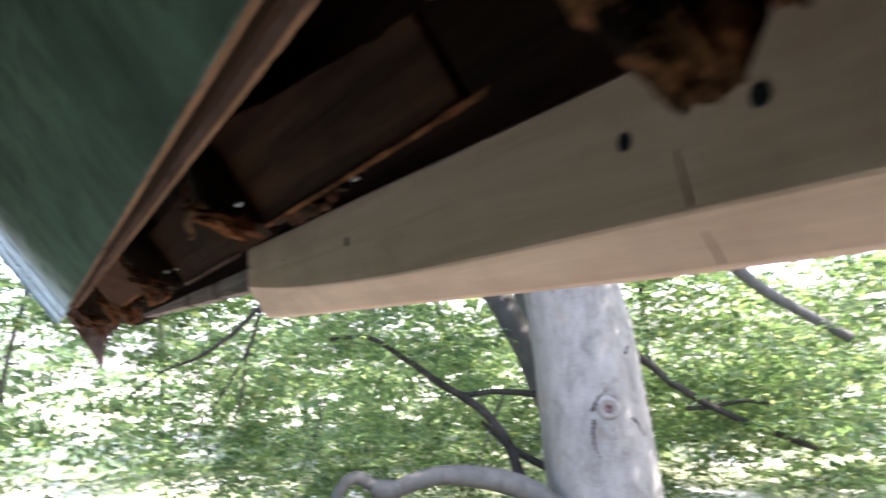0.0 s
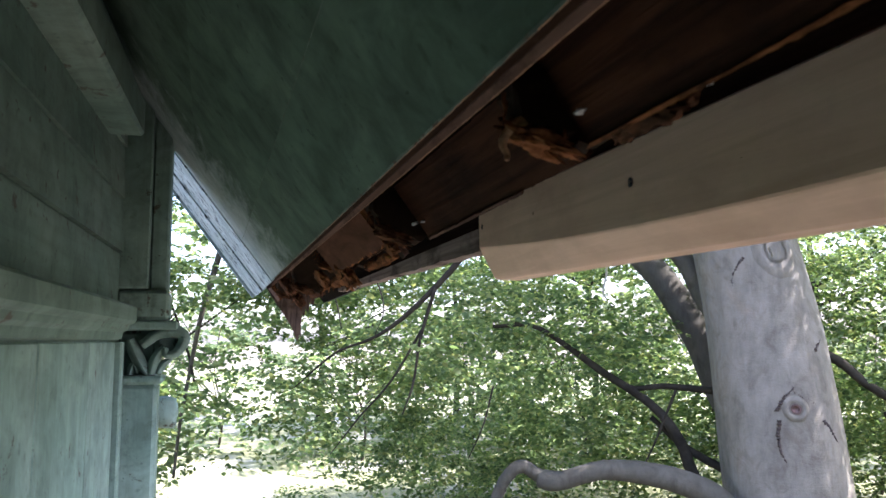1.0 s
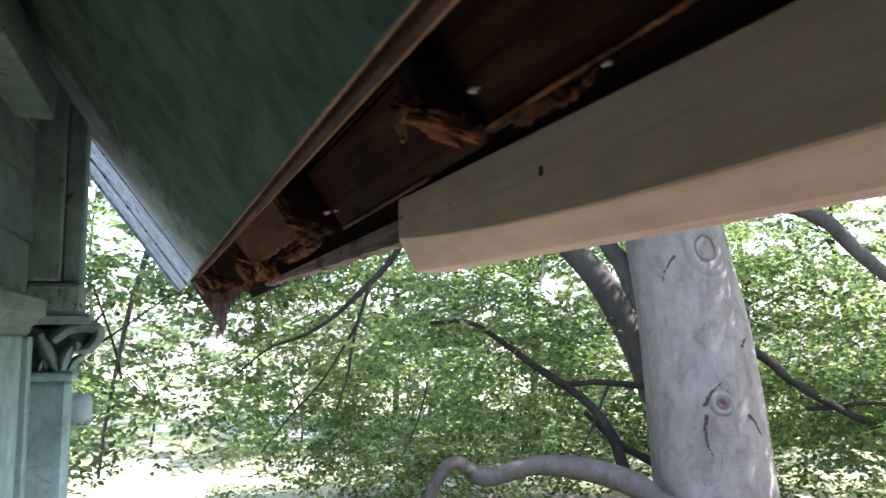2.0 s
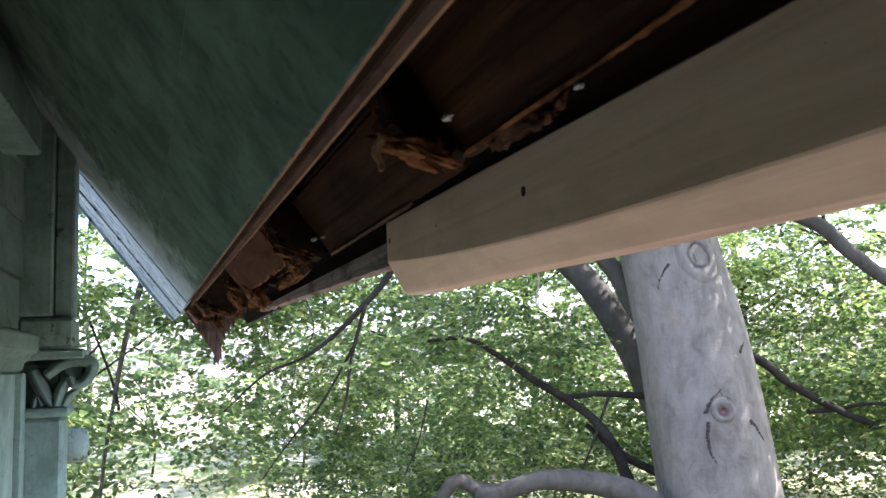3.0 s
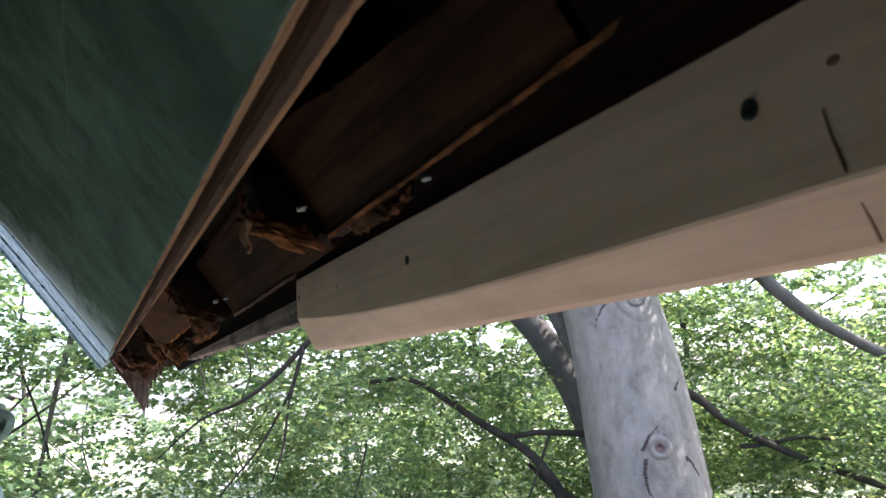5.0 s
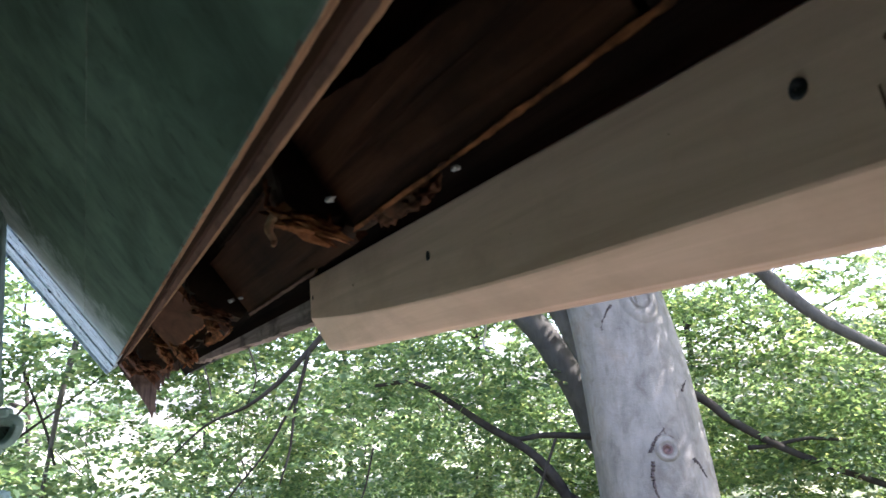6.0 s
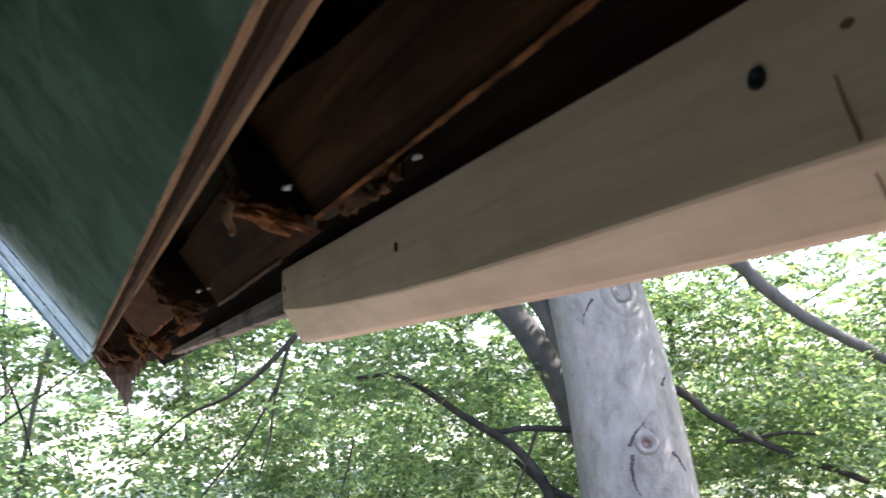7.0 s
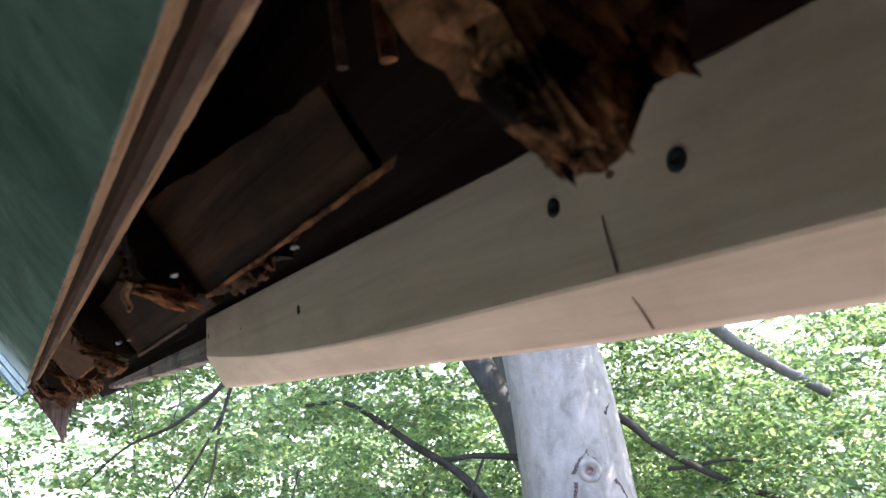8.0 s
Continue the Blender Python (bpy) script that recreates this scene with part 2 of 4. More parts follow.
def box(lo, hi, bevel=0.0, bm=None, m=None):
    bm = bm or bmesh.new()
    lo, hi = Vector(lo), Vector(hi)
    g = bmesh.ops.create_cube(bm, size=1, matrix=Matrix.Translation((lo + hi) / 2) @ Matrix.Diagonal((*(hi - lo), 1)))
    vs = g["verts"]
    if bevel:
        es = list({e for v in vs for e in v.link_edges})
        r = bmesh.ops.bevel(bm, geom=es, offset=bevel, segments=1, affect="EDGES")
        vs = list({v for f in r["faces"] for v in f.verts} | {v for v in vs if v.is_valid})
    if m is not None:
        bmesh.ops.transform(bm, matrix=m, verts=vs)
    return bm


TH = radians(52.6)                      # pitch of the eave
DX, DZ = math.cos(TH), -math.sin(TH)    # down the slope
NX, NZ = math.sin(TH), math.cos(TH)     # out of the slope
EAVE_X, EAVE_Z, EAVE_DROP = 0.175, 2.757, -0.0150


def slope(s, n, y):
    """Metres down the slope from the cut soffit edge, out of its plane, and along the house."""
    return Vector((EAVE_X + s * DX + n * NX, y, EAVE_Z + EAVE_DROP * y + s * DZ + n * NZ))


def soffit(s, n, y):
    """The same for the soffit, which hangs a little lower than the timbers and runs slightly askew."""
    return Vector((0.1570 + 0.0062 * min(y, 3.1) + s * DX + n * NX, y, 2.708 + s * DZ + n * NZ))


def slope_board(s0, s1, n0, n1, y0, y1, steps, low_ragged=0.0, high_ragged=0.0, end_ragged=0.0, seed=0, mat_under=0, mat_edge=1, bm=None, at=slope, taper=None):
    """A board along the eave with ragged long edges; the under face takes one slot, all the cut faces another."""
    bm = bm or bmesh.new()
    rings = []
    for i in range(steps + 1):
        y = y0 + (y1 - y0) * i / steps
        a = low_ragged * (0.35 * noise.noise((y * 5, seed, 1)) + 0.5 * noise.noise((y * 37, seed, 2)) + 0.6 * noise.noise((y * 110, seed, 3)))
        b = high_ragged * (noise.noise((y * 9, seed, 5)) + 0.6 * noise.noise((y * 41, seed, 6)))
        yy = [y] * 4
        if i in (0, steps) and end_ragged:
            yy = [y + end_ragged * (random.random() - 0.5) for _ in range(4)]
        c = low_ragged * 0.5 * noise.noise((y * 60, seed, 9))
        if taper and y < taper:
            b += (s1 - s0) * 0.5 * ((taper - y) / (taper - y0))
        rings.append([bm.verts.new(at(s, n, q)) for (s, n), q in zip(((s0 + b, n0), (s1 + a, n0), (s1 + a + c, n1), (s0 + b, n1)), yy)])
    for p, q in zip(rings, rings[1:]):
        for k in range(4):
            f = bm.faces.new((p[k], p[(k + 1) % 4], q[(k + 1) % 4], q[k]))
            f.material_index = mat_under if k == 0 else mat_edge
    for r in (rings[0], rings[-1]):
        bm.faces.new(r).material_index = mat_edge
    return bm


def loft(sections, bm=None, cap=True):
    """Closed rings of equal length, joined one to the next."""
    bm = bm or bmesh.new()
    rings = [[bm.verts.new(p) for p in s] for s in sections]
    k = len(rings[0])
    for p, q in zip(rings, rings[1:]):
        for i in range(k):
            bm.faces.new((p[i], p[(i + 1) % k], q[(i + 1) % k], q[i]))
    if cap:
        bm.faces.new(rings[0])
        bm.faces.new(rings[-1])
    return bm


def spline(points, per=6):
    out = []
    pts = [Vector(p) for p in points]
    pts = [2 * pts[0] - pts[1]] + pts + [2 * pts[-1] - pts[-2]]
    for a, b, c, d in zip(pts, pts[1:], pts[2:], pts[3:]):
        for i in range(per):
            t = i / per
            out.append(0.5 * (2 * b + (c - a) * t + (2 * a - 5 * b + 4 * c - d) * t * t + (3 * b - a - 3 * c + d) * t ** 3))
    return out + [pts[-2]]


def tube(points, r0, r1, sides=8, per=5, wobble=0.0, bm=None, power=1.0, jag=0.0):
    path = spline(points, per)
    rings = []
    for i, p in enumerate(path):
        t = (path[min(i + 1, len(path) - 1)] - path[max(i - 1, 0)]).normalized()
        u = t.cross(Vector((0.3, 0.2, 1)) if abs(t.z) < 0.9 else Vector((1, 0.1, 0))).normalized()
        v = t.cross(u)
        k = (i / (len(path) - 1)) ** power
        r = (r0 + (r1 - r0) * k) * (1 + jag * noise.noise((i * 0.9, r0 * 999, 1)))
        ring = []
        for j in range(sides):
            a = 2 * math.pi * j / sides
            w = 1 + wobble * noise.noise(p * 1.7 + Vector((math.cos(a), math.sin(a), 0)) * 0.8)
            ring.append(p + (u * math.cos(a) + v * math.sin(a)) * r * w)
        rings.append(ring)
    return loft(rings, bm)


def ragged(center, size, m=None, seed=0, cuts=9, amount=0.3, bm=None):
    """A crumbled lump of wood: a block cut fine and pushed about by noise that runs along the fibre (local x)."""
    bm2 = bmesh.new()
    bmesh.ops.create_cube(bm2, size=1)
    bmesh.ops.subdivide_edges(bm2, edges=bm2.edges, cuts=cuts, use_grid_fill=True)
    sz = Vector(size)
    rot = m if m is not None else Matrix.Identity(4)
    o = Vector((seed * 1.7, seed * 0.9, seed * 2.3))
    for v in bm2.verts:
        c = v.co.copy()
        q = c.copy()
        a = Vector((c.x * 1.6, c.y * 2.4, c.z * 2.0)) + o
        f = Vector((c.x * 3.0, c.y * 9.0, c.z * 7.0)) + o
        g = Vector((c.x * 9.0, c.y * 17.0, c.z * 14.0)) + o
        r = 1 - 0.35 * max(0, c.length - 0.5) / 0.36
        q = c * r * (1 + 0.9 * amount * noise.noise(a) + 1.0 * amount * noise.noise(f) + 0.6 * amount * noise.noise(g))
        q.x += 0.9 * amount * noise.noise(Vector((c.y * 8, c.z * 6, seed))) * (1 if c.x > 0.2 else 0.3)
        v.co = rot.to_3x3() @ Vector((q.x * sz.x, q.y * sz.y, q.z * sz.z)) + Vector(center)
    return bm2


SLOPE_ROT = Matrix(((DX, 0, NX), (0, 1, 0), (DZ, 0, NZ))).to_4x4()   # local x down the slope, z out of it

# ---- ground ----
bm = bmesh.new()
GN = 60
gv = {}
for i in range(GN + 1):
    for j in range(GN + 1):
        u, v = (i / GN * 2 - 1), (j / GN * 2 - 1)
        x, y = 900 * u * abs(u) ** 2, 900 * v * abs(v) ** 2
        d = math.hypot(x, y)
        gv[i, j] = bm.verts.new((x, y, 0.25 * noise.noise((x * 0.08, y * 0.08, 0)) * min(1, d / 12)))
for i in range(GN):
    for j in range(GN):
        bm.faces.new((gv[i, j], gv[i + 1, j], gv[i + 1, j + 1], gv[i, j + 1]))
tagged(part("ground", bm, M_GROUND, None, smooth=True), "bare trodden earth with patches of grass", "ground", kind="structure")

bm = bmesh.new()
rows_g = []
for i in range(13):
    d = 10.5 * (7.0 ** (i / 12))
    rows_g.append([])
    for j in range(25):
        a = radians(-34 + 128 * j / 24)
        x, y = d * math.sin(a), d * math.cos(a)
        rows_g[-1].append(bm.verts.new((x, y, 0.02 + 0.25 * abs(noise.noise((x * 0.08, y * 0.08, 0))) + (0.0 if i else -0.28))))
for p, q in zip(rows_g, rows_g[1:]):
    for j in range(24):
        bm.faces.new((p[j], p[j + 1], q[j + 1], q[j]))
tagged(part("gravel_yard", bm, M_GRAVEL, None, smooth=True), "dry sunlit lawn worn through to pale gravel", "yard", kind="structure")

# dark ground patch added out of view to weaken bounce onto the near beam
bm = bmesh.new()
bed = {}
for i in range(19):
    for j in range(25):
        x, y = -0.6 + 3.4 * i / 18, -0.4 + 1.2 * j / 24
        edge = i in (0, 18) or j in (0, 24)
        bed[i, j] = bm.verts.new((x + (0.08 * noise.noise((y * 2, 4, 0)) if i == 18 else 0), y, -0.03 if edge else 0.05 + 0.03 * noise.noise((x * 4, y * 4, 1))))
for i in range(18):
    for j in range(24):
        bm.faces.new((bed[i, j], bed[i + 1, j], bed[i + 1, j + 1], bed[i, j + 1]))
tagged(part("low_bounce_ground", bm, M_DARK_GROUND, None, smooth=True), "added unseen dark ground that cuts bounce light under the eave", "soil bed", kind="structure")

# ---- house wall ----
WALL_X, WALL_END = -0.285, 2.62
wall = thing("wall_east", (WALL_X, 0, 0), "pale green painted clapboard wall with peeling paint", "wall", kind="structure")
part("core", box((WALL_X - 0.16, -4.2, 0), (WALL_X - 0.012, WALL_END, 3.36)), M_WALL, wall)
for k, (z, top) in enumerate(((3.088, 3.24), (2.930, 3.086), (2.767, 2.926))):
    bmx = bmesh.new()
    ring = [(WALL_X - 0.013, z), (WALL_X + 0.004 - 0.002 * (k % 2), z), (WALL_X - 0.004, top), (WALL_X - 0.013, top)]
    loft([[(x, y, zz + 0.004 * noise.noise((y * 1.3, k, 0))) for x, zz in ring] for y in [-4.2 + 0.2 * i for i in range(34)] + [2.46]], bmx)
    part("siding_board", bmx, M_WALL, wall)
part("frieze_strip", box((WALL_X - 0.013, -4.2, 2.612), (WALL_X - 0.006, 2.46, 2.763), 0.002), M_WALL, wall, "shaded flat painted strip above the cornice")
for lo, hi, y0 in ((-4.2, -2.6, 0), (-2.6, -1.2, 0), (-1.2, -0.35, 0), (-0.35, 0.42, 0), (0.42, 1.02, 0), (1.02, 1.56, 0), (1.56, 2.03, 0), (2.03, 2.40, 0)):
    part("upright_board", box((WALL_X - 0.013, lo + 0.003, 0.02), (WALL_X + 0.002 * random.random(), hi - 0.003, 2.50), 0.003), M_WALL_V, wall)
part("corner_strip", box((WALL_X - 0.013, 2.405, 0.02), (WALL_X + 0.018, 2.455, 2.50), 0.004), M_WALL_V, wall, "narrow upright trim beside the boards")
# eave block under the soffit
bm = box((WALL_X - 0.01, -4.2, 3.060), (WALL_X + 0.085, 2.20, 3.16), 0.008)
part("bed_moulding", bm, M_WALL, wall, "worn square moulding under the soffit")
part("bed_moulding", box((WALL_X - 0.01, -4.2, 3.202), (WALL_X + 0.03, 2.44, 3.29), 0.004), M_WALL, wall)

part("bed_moulding", box((WALL_X - 0.01, -4.2, 3.292), (WALL_X + 0.012, 2.44, 3.62), 0.003), M_WALL, wall)

cornice = thing("cornice", (WALL_X, 0, 2.5), "pale green moulded wooden cornice with dirty ledge", "cornice", kind="structure")
prof = [(WALL_X - 0.005, 2.622), (WALL_X + 0.050, 2.604), (WALL_X + 0.054, 2.598), (WALL_X + 0.053, 2.560), (WALL_X + 0.047, 2.553), (WALL_X + 0.036, 2.548), (WALL_X + 0.030, 2.535), (WALL_X + 0.018, 2.527), (WALL_X + 0.014, 2.508), (WALL_X - 0.005, 2.505)]
part("moulding", loft([[(x, y, z) for x, z in prof] for y in (-4.2, -1, 0.5, 1.5, 2.42)]), M_WALL, cornice)

# this wall stands a little out of line with the eave
TURN = Matrix.Translation((WALL_X, 2.5, 0)) @ pose(0, 0, 0, 0, 0, -3.2) @ Matrix.Translation((-WALL_X, -2.5, 0))
for ob in (wall, cornice):
    ob.matrix_world = TURN @ ob.matrix_world

# ---- corner pilaster ----
pil = thing("corner_pilaster", (-0.24, 2.53, 0), "pale green painted corner pilaster with carved capital", "pilaster", kind="structure")
part("post", box((-0.30, 2.47, 2.66), (-0.212, WALL_END + 0.03, 3.30), 0.004), M_WALL_V, pil)
part("corner_board", box((-0.211, 2.52, 2.66), (-0.158, WALL_END + 0.06, 3.25), 0.006), M_WALL_V, pil)
part("block", box((-0.30, 2.48, 2.565), (-0.150, WALL_END + 0.05, 2.655), 0.010), M_WALL_V, pil)
part("abacus", box((-0.30, 2.47, 2.535), (-0.122, WALL_END + 0.05, 2.563), 0.006), M_WALL_V, pil)


def leaf_roll(points, width, y, bm):
    """A carved leaf: a thick band along the points, deeper than it is wide, with a rib on its face."""
    path = spline([(x, y, z) for x, z in points], 5)
    rings = []
    for i, p in enumerate(path):
        t = (path[min(i + 1, len(path) - 1)] - path[max(i - 1, 0)]).normalized()
        side = Vector((-t.z, 0, t.x))
        w = width * (0.55 + 0.45 * math.sin(math.pi * min(1, 0.15 + i / len(path))))
        rings.append([p + side * w + Vector((0, 0.05, 0)), p + side * w, p + side * w * 0.4 + Vector((0, -0.010, 0)), p - Vector((0, 0.013, 0)), p - side * w * 0.4 + Vector((0, -0.010, 0)), p - side * w, p - side * w + Vector((0, 0.05, 0))])
    return loft(rings, bm)


bm = box((-0.30, 2.535, 2.40), (-0.182, WALL_END + 0.02, 2.534), 0.012)
box((-0.19, 2.515, 2.455), (-0.118, WALL_END + 0.02, 2.534), 0.014, bm)
leaf_roll([(-0.261, 2.505), (-0.235, 2.448), (-0.205, 2.398)], 0.019, 2.505, bm)
leaf_roll([(-0.225, 2.490), (-0.178, 2.524), (-0.123, 2.528), (-0.103, 2.508), (-0.123, 2.468), (-0.153, 2.460), (-0.159, 2.480)], 0.018, 2.490, bm)
leaf_roll([(-0.197, 2.402), (-0.185, 2.450), (-0.161, 2.486)], 0.015, 2.500, bm)
leaf_roll([(-0.258, 2.402), (-0.248, 2.430), (-0.235, 2.404)], 0.011, 2.515, bm)
leaf_roll([(-0.178, 2.402), (-0.163, 2.430), (-0.138, 2.448)], 0.012, 2.505, bm)
part("capital", bm, M_WALL, pil, "carved leaf and scroll capital, grimy in the hollows", smooth=False)
part("collar", box((-0.30, 2.475, 2.372), (-0.160, WALL_END + 0.04, 2.397), 0.008), M_WALL_V, pil)
part("shaft", box((-0.30, 2.49, 0.0), (-0.176, WALL_END + 0.03, 2.371), 0.012), M_WALL_V, pil)
bm = ragged((-0.168, 2.72, 2.27), (0.095, 0.075, 0.10), seed=4, cuts=4, amount=0.16)
part("bracket_scroll", bm, M_WALL_V, pil, "rounded carved bracket on the far face", smooth=True)

# ---- rest of the house, closing the place ----
house = thing("house_body", (-2.8, -1, 0), "rest of the timber house behind the eave", "house", kind="structure")
RIDGE_X = -2.75
ridge_s = (RIDGE_X - EAVE_X - 0.26 * NX) / DX
part("gable_wall", box((-5.2, WALL_END - 0.16, 0), (WALL_X - 0.17, WALL_END, 3.3)), M_WALL, house)
part("rear_wall", box((-5.2, -4.36, 0), (WALL_X - 0.4, -4.2, 3.3)), M_WALL, house)
part("far_wall", box((-5.36, -4.36, 0), (-5.2, WALL_END, 3.3)), M_WALL, house)
far = lambda p: Vector((2 * RIDGE_X - p.x, p.y, p.z))
for y0, y1 in ((WALL_END - 0.16, WALL_END), (-4.36, -4.2)):
    secs = []
    for y in (y0, y1):
        a, b = slope(-0.62, 0.14, y), slope(ridge_s, 0.1, y)
        secs.append([Vector((a.x, y, 3.3)), Vector((a.x, y, a.z)), Vector((b.x, y, b.z)), Vector((far(a).x, y, a.z)), Vector((far(a).x, y, 3.3))])
    part("gable_end", loft(secs), M_WALL, house)
secs = []
for y in (-4.8, 3.5):
    a, b = slope(0.2, 0.24, y), slope(ridge_s, 0.24, y)
    c, d = slope(ridge_s, 0.27, y), slope(0.2, 0.27, y)
    secs.append([far(a), far(b), far(c), far(d)])
part("far_roof_slope", loft(secs), M_ROOF, house)

# added planks, never in view: they block light from behind the near eave
for k in range(12):
    x0 = -0.5 + 0.2 * k
    part("wing_board", box((x0 + 0.002, -0.46, 0.0), (x0 + 0.198, -0.42, 2.95), 0.004), M_RAFTER, house, "added unseen dark plank that blocks light from behind")

# ---- eave: soffit, sheathing, rafters, roof deck ----
eave = thing("eave", (0.2, 0, 2.7), "opened timber eave with green soffit and rotted rafter tails", "eave", kind="structure")
SOF_END = 3.06
S_TOP = -1.05
# painted soffit boards, joint between them open by a hair
part("soffit_board", slope_board(-0.170, 0.0, 0.0, 0.013, -4.2, SOF_END, 900, 0.0008, 0.0, seed=1, at=soffit), [M_SOFFIT, M_EDGE], eave, "dark green painted soffit board with split lower edge")
part("soffit_board", slope_board(-0.42, -0.170, 0.0, 0.013, -4.2, SOF_END, 40, seed=2, at=soffit), [M_SOFFIT, M_SOFFIT], eave, "dark green painted soffit board")
part("soffit_board", slope_board(S_TOP, -0.42, 0.0, 0.013, -4.2, SOF_END, 40, seed=3, at=soffit), [M_SOFFIT, M_SOFFIT], eave, "dark green painted soffit board")
part("joint_bead", slope_board(-0.1704, -0.1698, -0.0004, 0.0004, -4.2, SOF_END - 0.01, 200, 0.0006, 0.0006, seed=43, at=soffit), [M_BEAD, M_BEAD], eave, "pale dried filler along the soffit joint")
part("paint_lip", slope_board(-0.0016, 0.0010, -0.0008, 0.0, -4.2, SOF_END - 0.01, 900, 0.0012, 0.0014, seed=44, at=soffit), [M_BEAD, M_BEAD], eave, "pale chipped paint lip along the soffit edge")
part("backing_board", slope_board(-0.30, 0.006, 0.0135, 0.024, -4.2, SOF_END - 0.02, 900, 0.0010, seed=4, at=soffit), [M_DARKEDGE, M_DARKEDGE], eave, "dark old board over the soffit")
part("upper_board", slope_board(-0.30, 0.014, 0.0245, 0.036, -4.2, SOF_END - 0.03, 900, 0.0009, seed=5, at=soffit), [M_STRIP, M_EDGE], eave, "split brown board edge")
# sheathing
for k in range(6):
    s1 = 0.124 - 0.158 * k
    part("roof_board", slope_board(s1 - 0.154, s1, 0.182, 0.202, -4.2, 3.45, 160 if k == 0 else 30, 0.003 if k == 0 else 0.001, seed=10 + k), [M_SHADEDECK, M_SHADEDECK], eave, "rough-sawn roof board coloured near black for cavity shade")
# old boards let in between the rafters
# first board is shortened and tapered to shape its fade into shade
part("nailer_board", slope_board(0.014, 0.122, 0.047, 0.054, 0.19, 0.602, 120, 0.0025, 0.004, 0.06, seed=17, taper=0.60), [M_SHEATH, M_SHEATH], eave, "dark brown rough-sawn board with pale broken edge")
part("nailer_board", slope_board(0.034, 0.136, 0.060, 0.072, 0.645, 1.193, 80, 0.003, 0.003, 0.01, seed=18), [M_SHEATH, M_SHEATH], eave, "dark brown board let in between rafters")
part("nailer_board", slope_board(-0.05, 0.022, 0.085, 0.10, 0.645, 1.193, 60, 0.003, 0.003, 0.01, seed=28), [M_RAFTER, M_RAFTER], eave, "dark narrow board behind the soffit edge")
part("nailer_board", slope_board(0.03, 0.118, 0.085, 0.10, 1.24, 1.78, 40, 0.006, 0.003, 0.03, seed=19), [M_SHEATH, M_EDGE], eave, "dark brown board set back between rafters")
part("broken_edge", slope_board(0.1218, 0.1252, 0.0428, 0.0465, 0.17, 0.600, 120, 0.0016, 0.002, 0.02, seed=41), [M_ROT, M_ROT], eave, "pale orange broken edge of the board")
part("broken_edge", slope_board(0.1345, 0.1385, 0.0560, 0.0600, 0.80, 1.190, 90, 0.0020, 0.002, 0.02, seed=42), [M_STRIP, M_ROTDARK], eave, "split edge of the old board")
part("rafter_lath", slope_board(0.004, 0.138, 0.016, 0.026, 1.225, 1.250, 4, 0.004, 0.002, 0.006, seed=45), [M_RAFTER, M_STRIP], eave, "thin grey lath on a rafter's underside")
part("soffit_scrap", slope_board(0.014, 0.104, 0.012, 0.020, 1.275, 1.80, 70, 0.012, 0.004, 0.03, seed=20), [M_PLATE, M_ROT], eave, "leftover brown scrap of old soffit board")
part("soffit_scrap", slope_board(0.018, 0.078, 0.004, 0.018, 2.93, 3.03, 14, 0.008, 0.004, 0.02, seed=27), [M_STRIP, M_ROT], eave, "leftover pale brown scrap of board at the corner")
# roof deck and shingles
part("roof_deck", slope_board(ridge_s, 0.215, 0.240, 0.262, -4.8, 3.66, 60, 0.002, seed=30), [M_SHADEDECK, M_SHADEDECK], eave, "roof deck over the eave, coloured dark for cavity shade")
part("shingles", slope_board(ridge_s, 0.225, 0.2625, 0.275, -4.8, 3.68, 60, 0.003, seed=31), [M_ROOF, M_ROOF], eave, "grey weathered roof shingles")

# rafters with rotted tails
def rafter_mesh(y, width, tail, seed):
    rnd = random.Random(seed)
    low = [(-1.6, 0.0375), (0.018, 0.0375), (0.028, 0.022)]
    k = 12
    for i in range(1, k + 1):
        q = i / k
        s = 0.034 + (tail - 0.034) * q
        low.append((s, 0.012 + 0.034 * max(0.0, q - 0.35) / 0.65 + rnd.uniform(-0.004, 0.005)))
    end = []
    for i in range(1, 11):
        q = i / 11
        end.append((tail + (0.018 * math.sin(q * 2.6) if seed != 5 else -0.085 * q) - rnd.uniform(0, 0.016), 0.046 + (0.18 - 0.046) * q))
    ring = low + end + [(tail - (0.06 if seed != 5 else 0.11), 0.180), (-1.6, 0.180)]
    secs = []
    for j in range(5):
        w = y + width * j / 4
        secs.append([slope(s + (0.010 * noise.noise((s * 30, j * 1.7, seed)) if s > 0.03 else 0), n + (0.006 * noise.noise((s * 50, j * 2.1, seed + 5)) if s > 0.03 and n < 0.17 else 0), w + (0.003 * noise.noise((s * 40, n * 40, seed)) if s > 0.03 else 0)) for s, n in ring])
    return loft(secs)


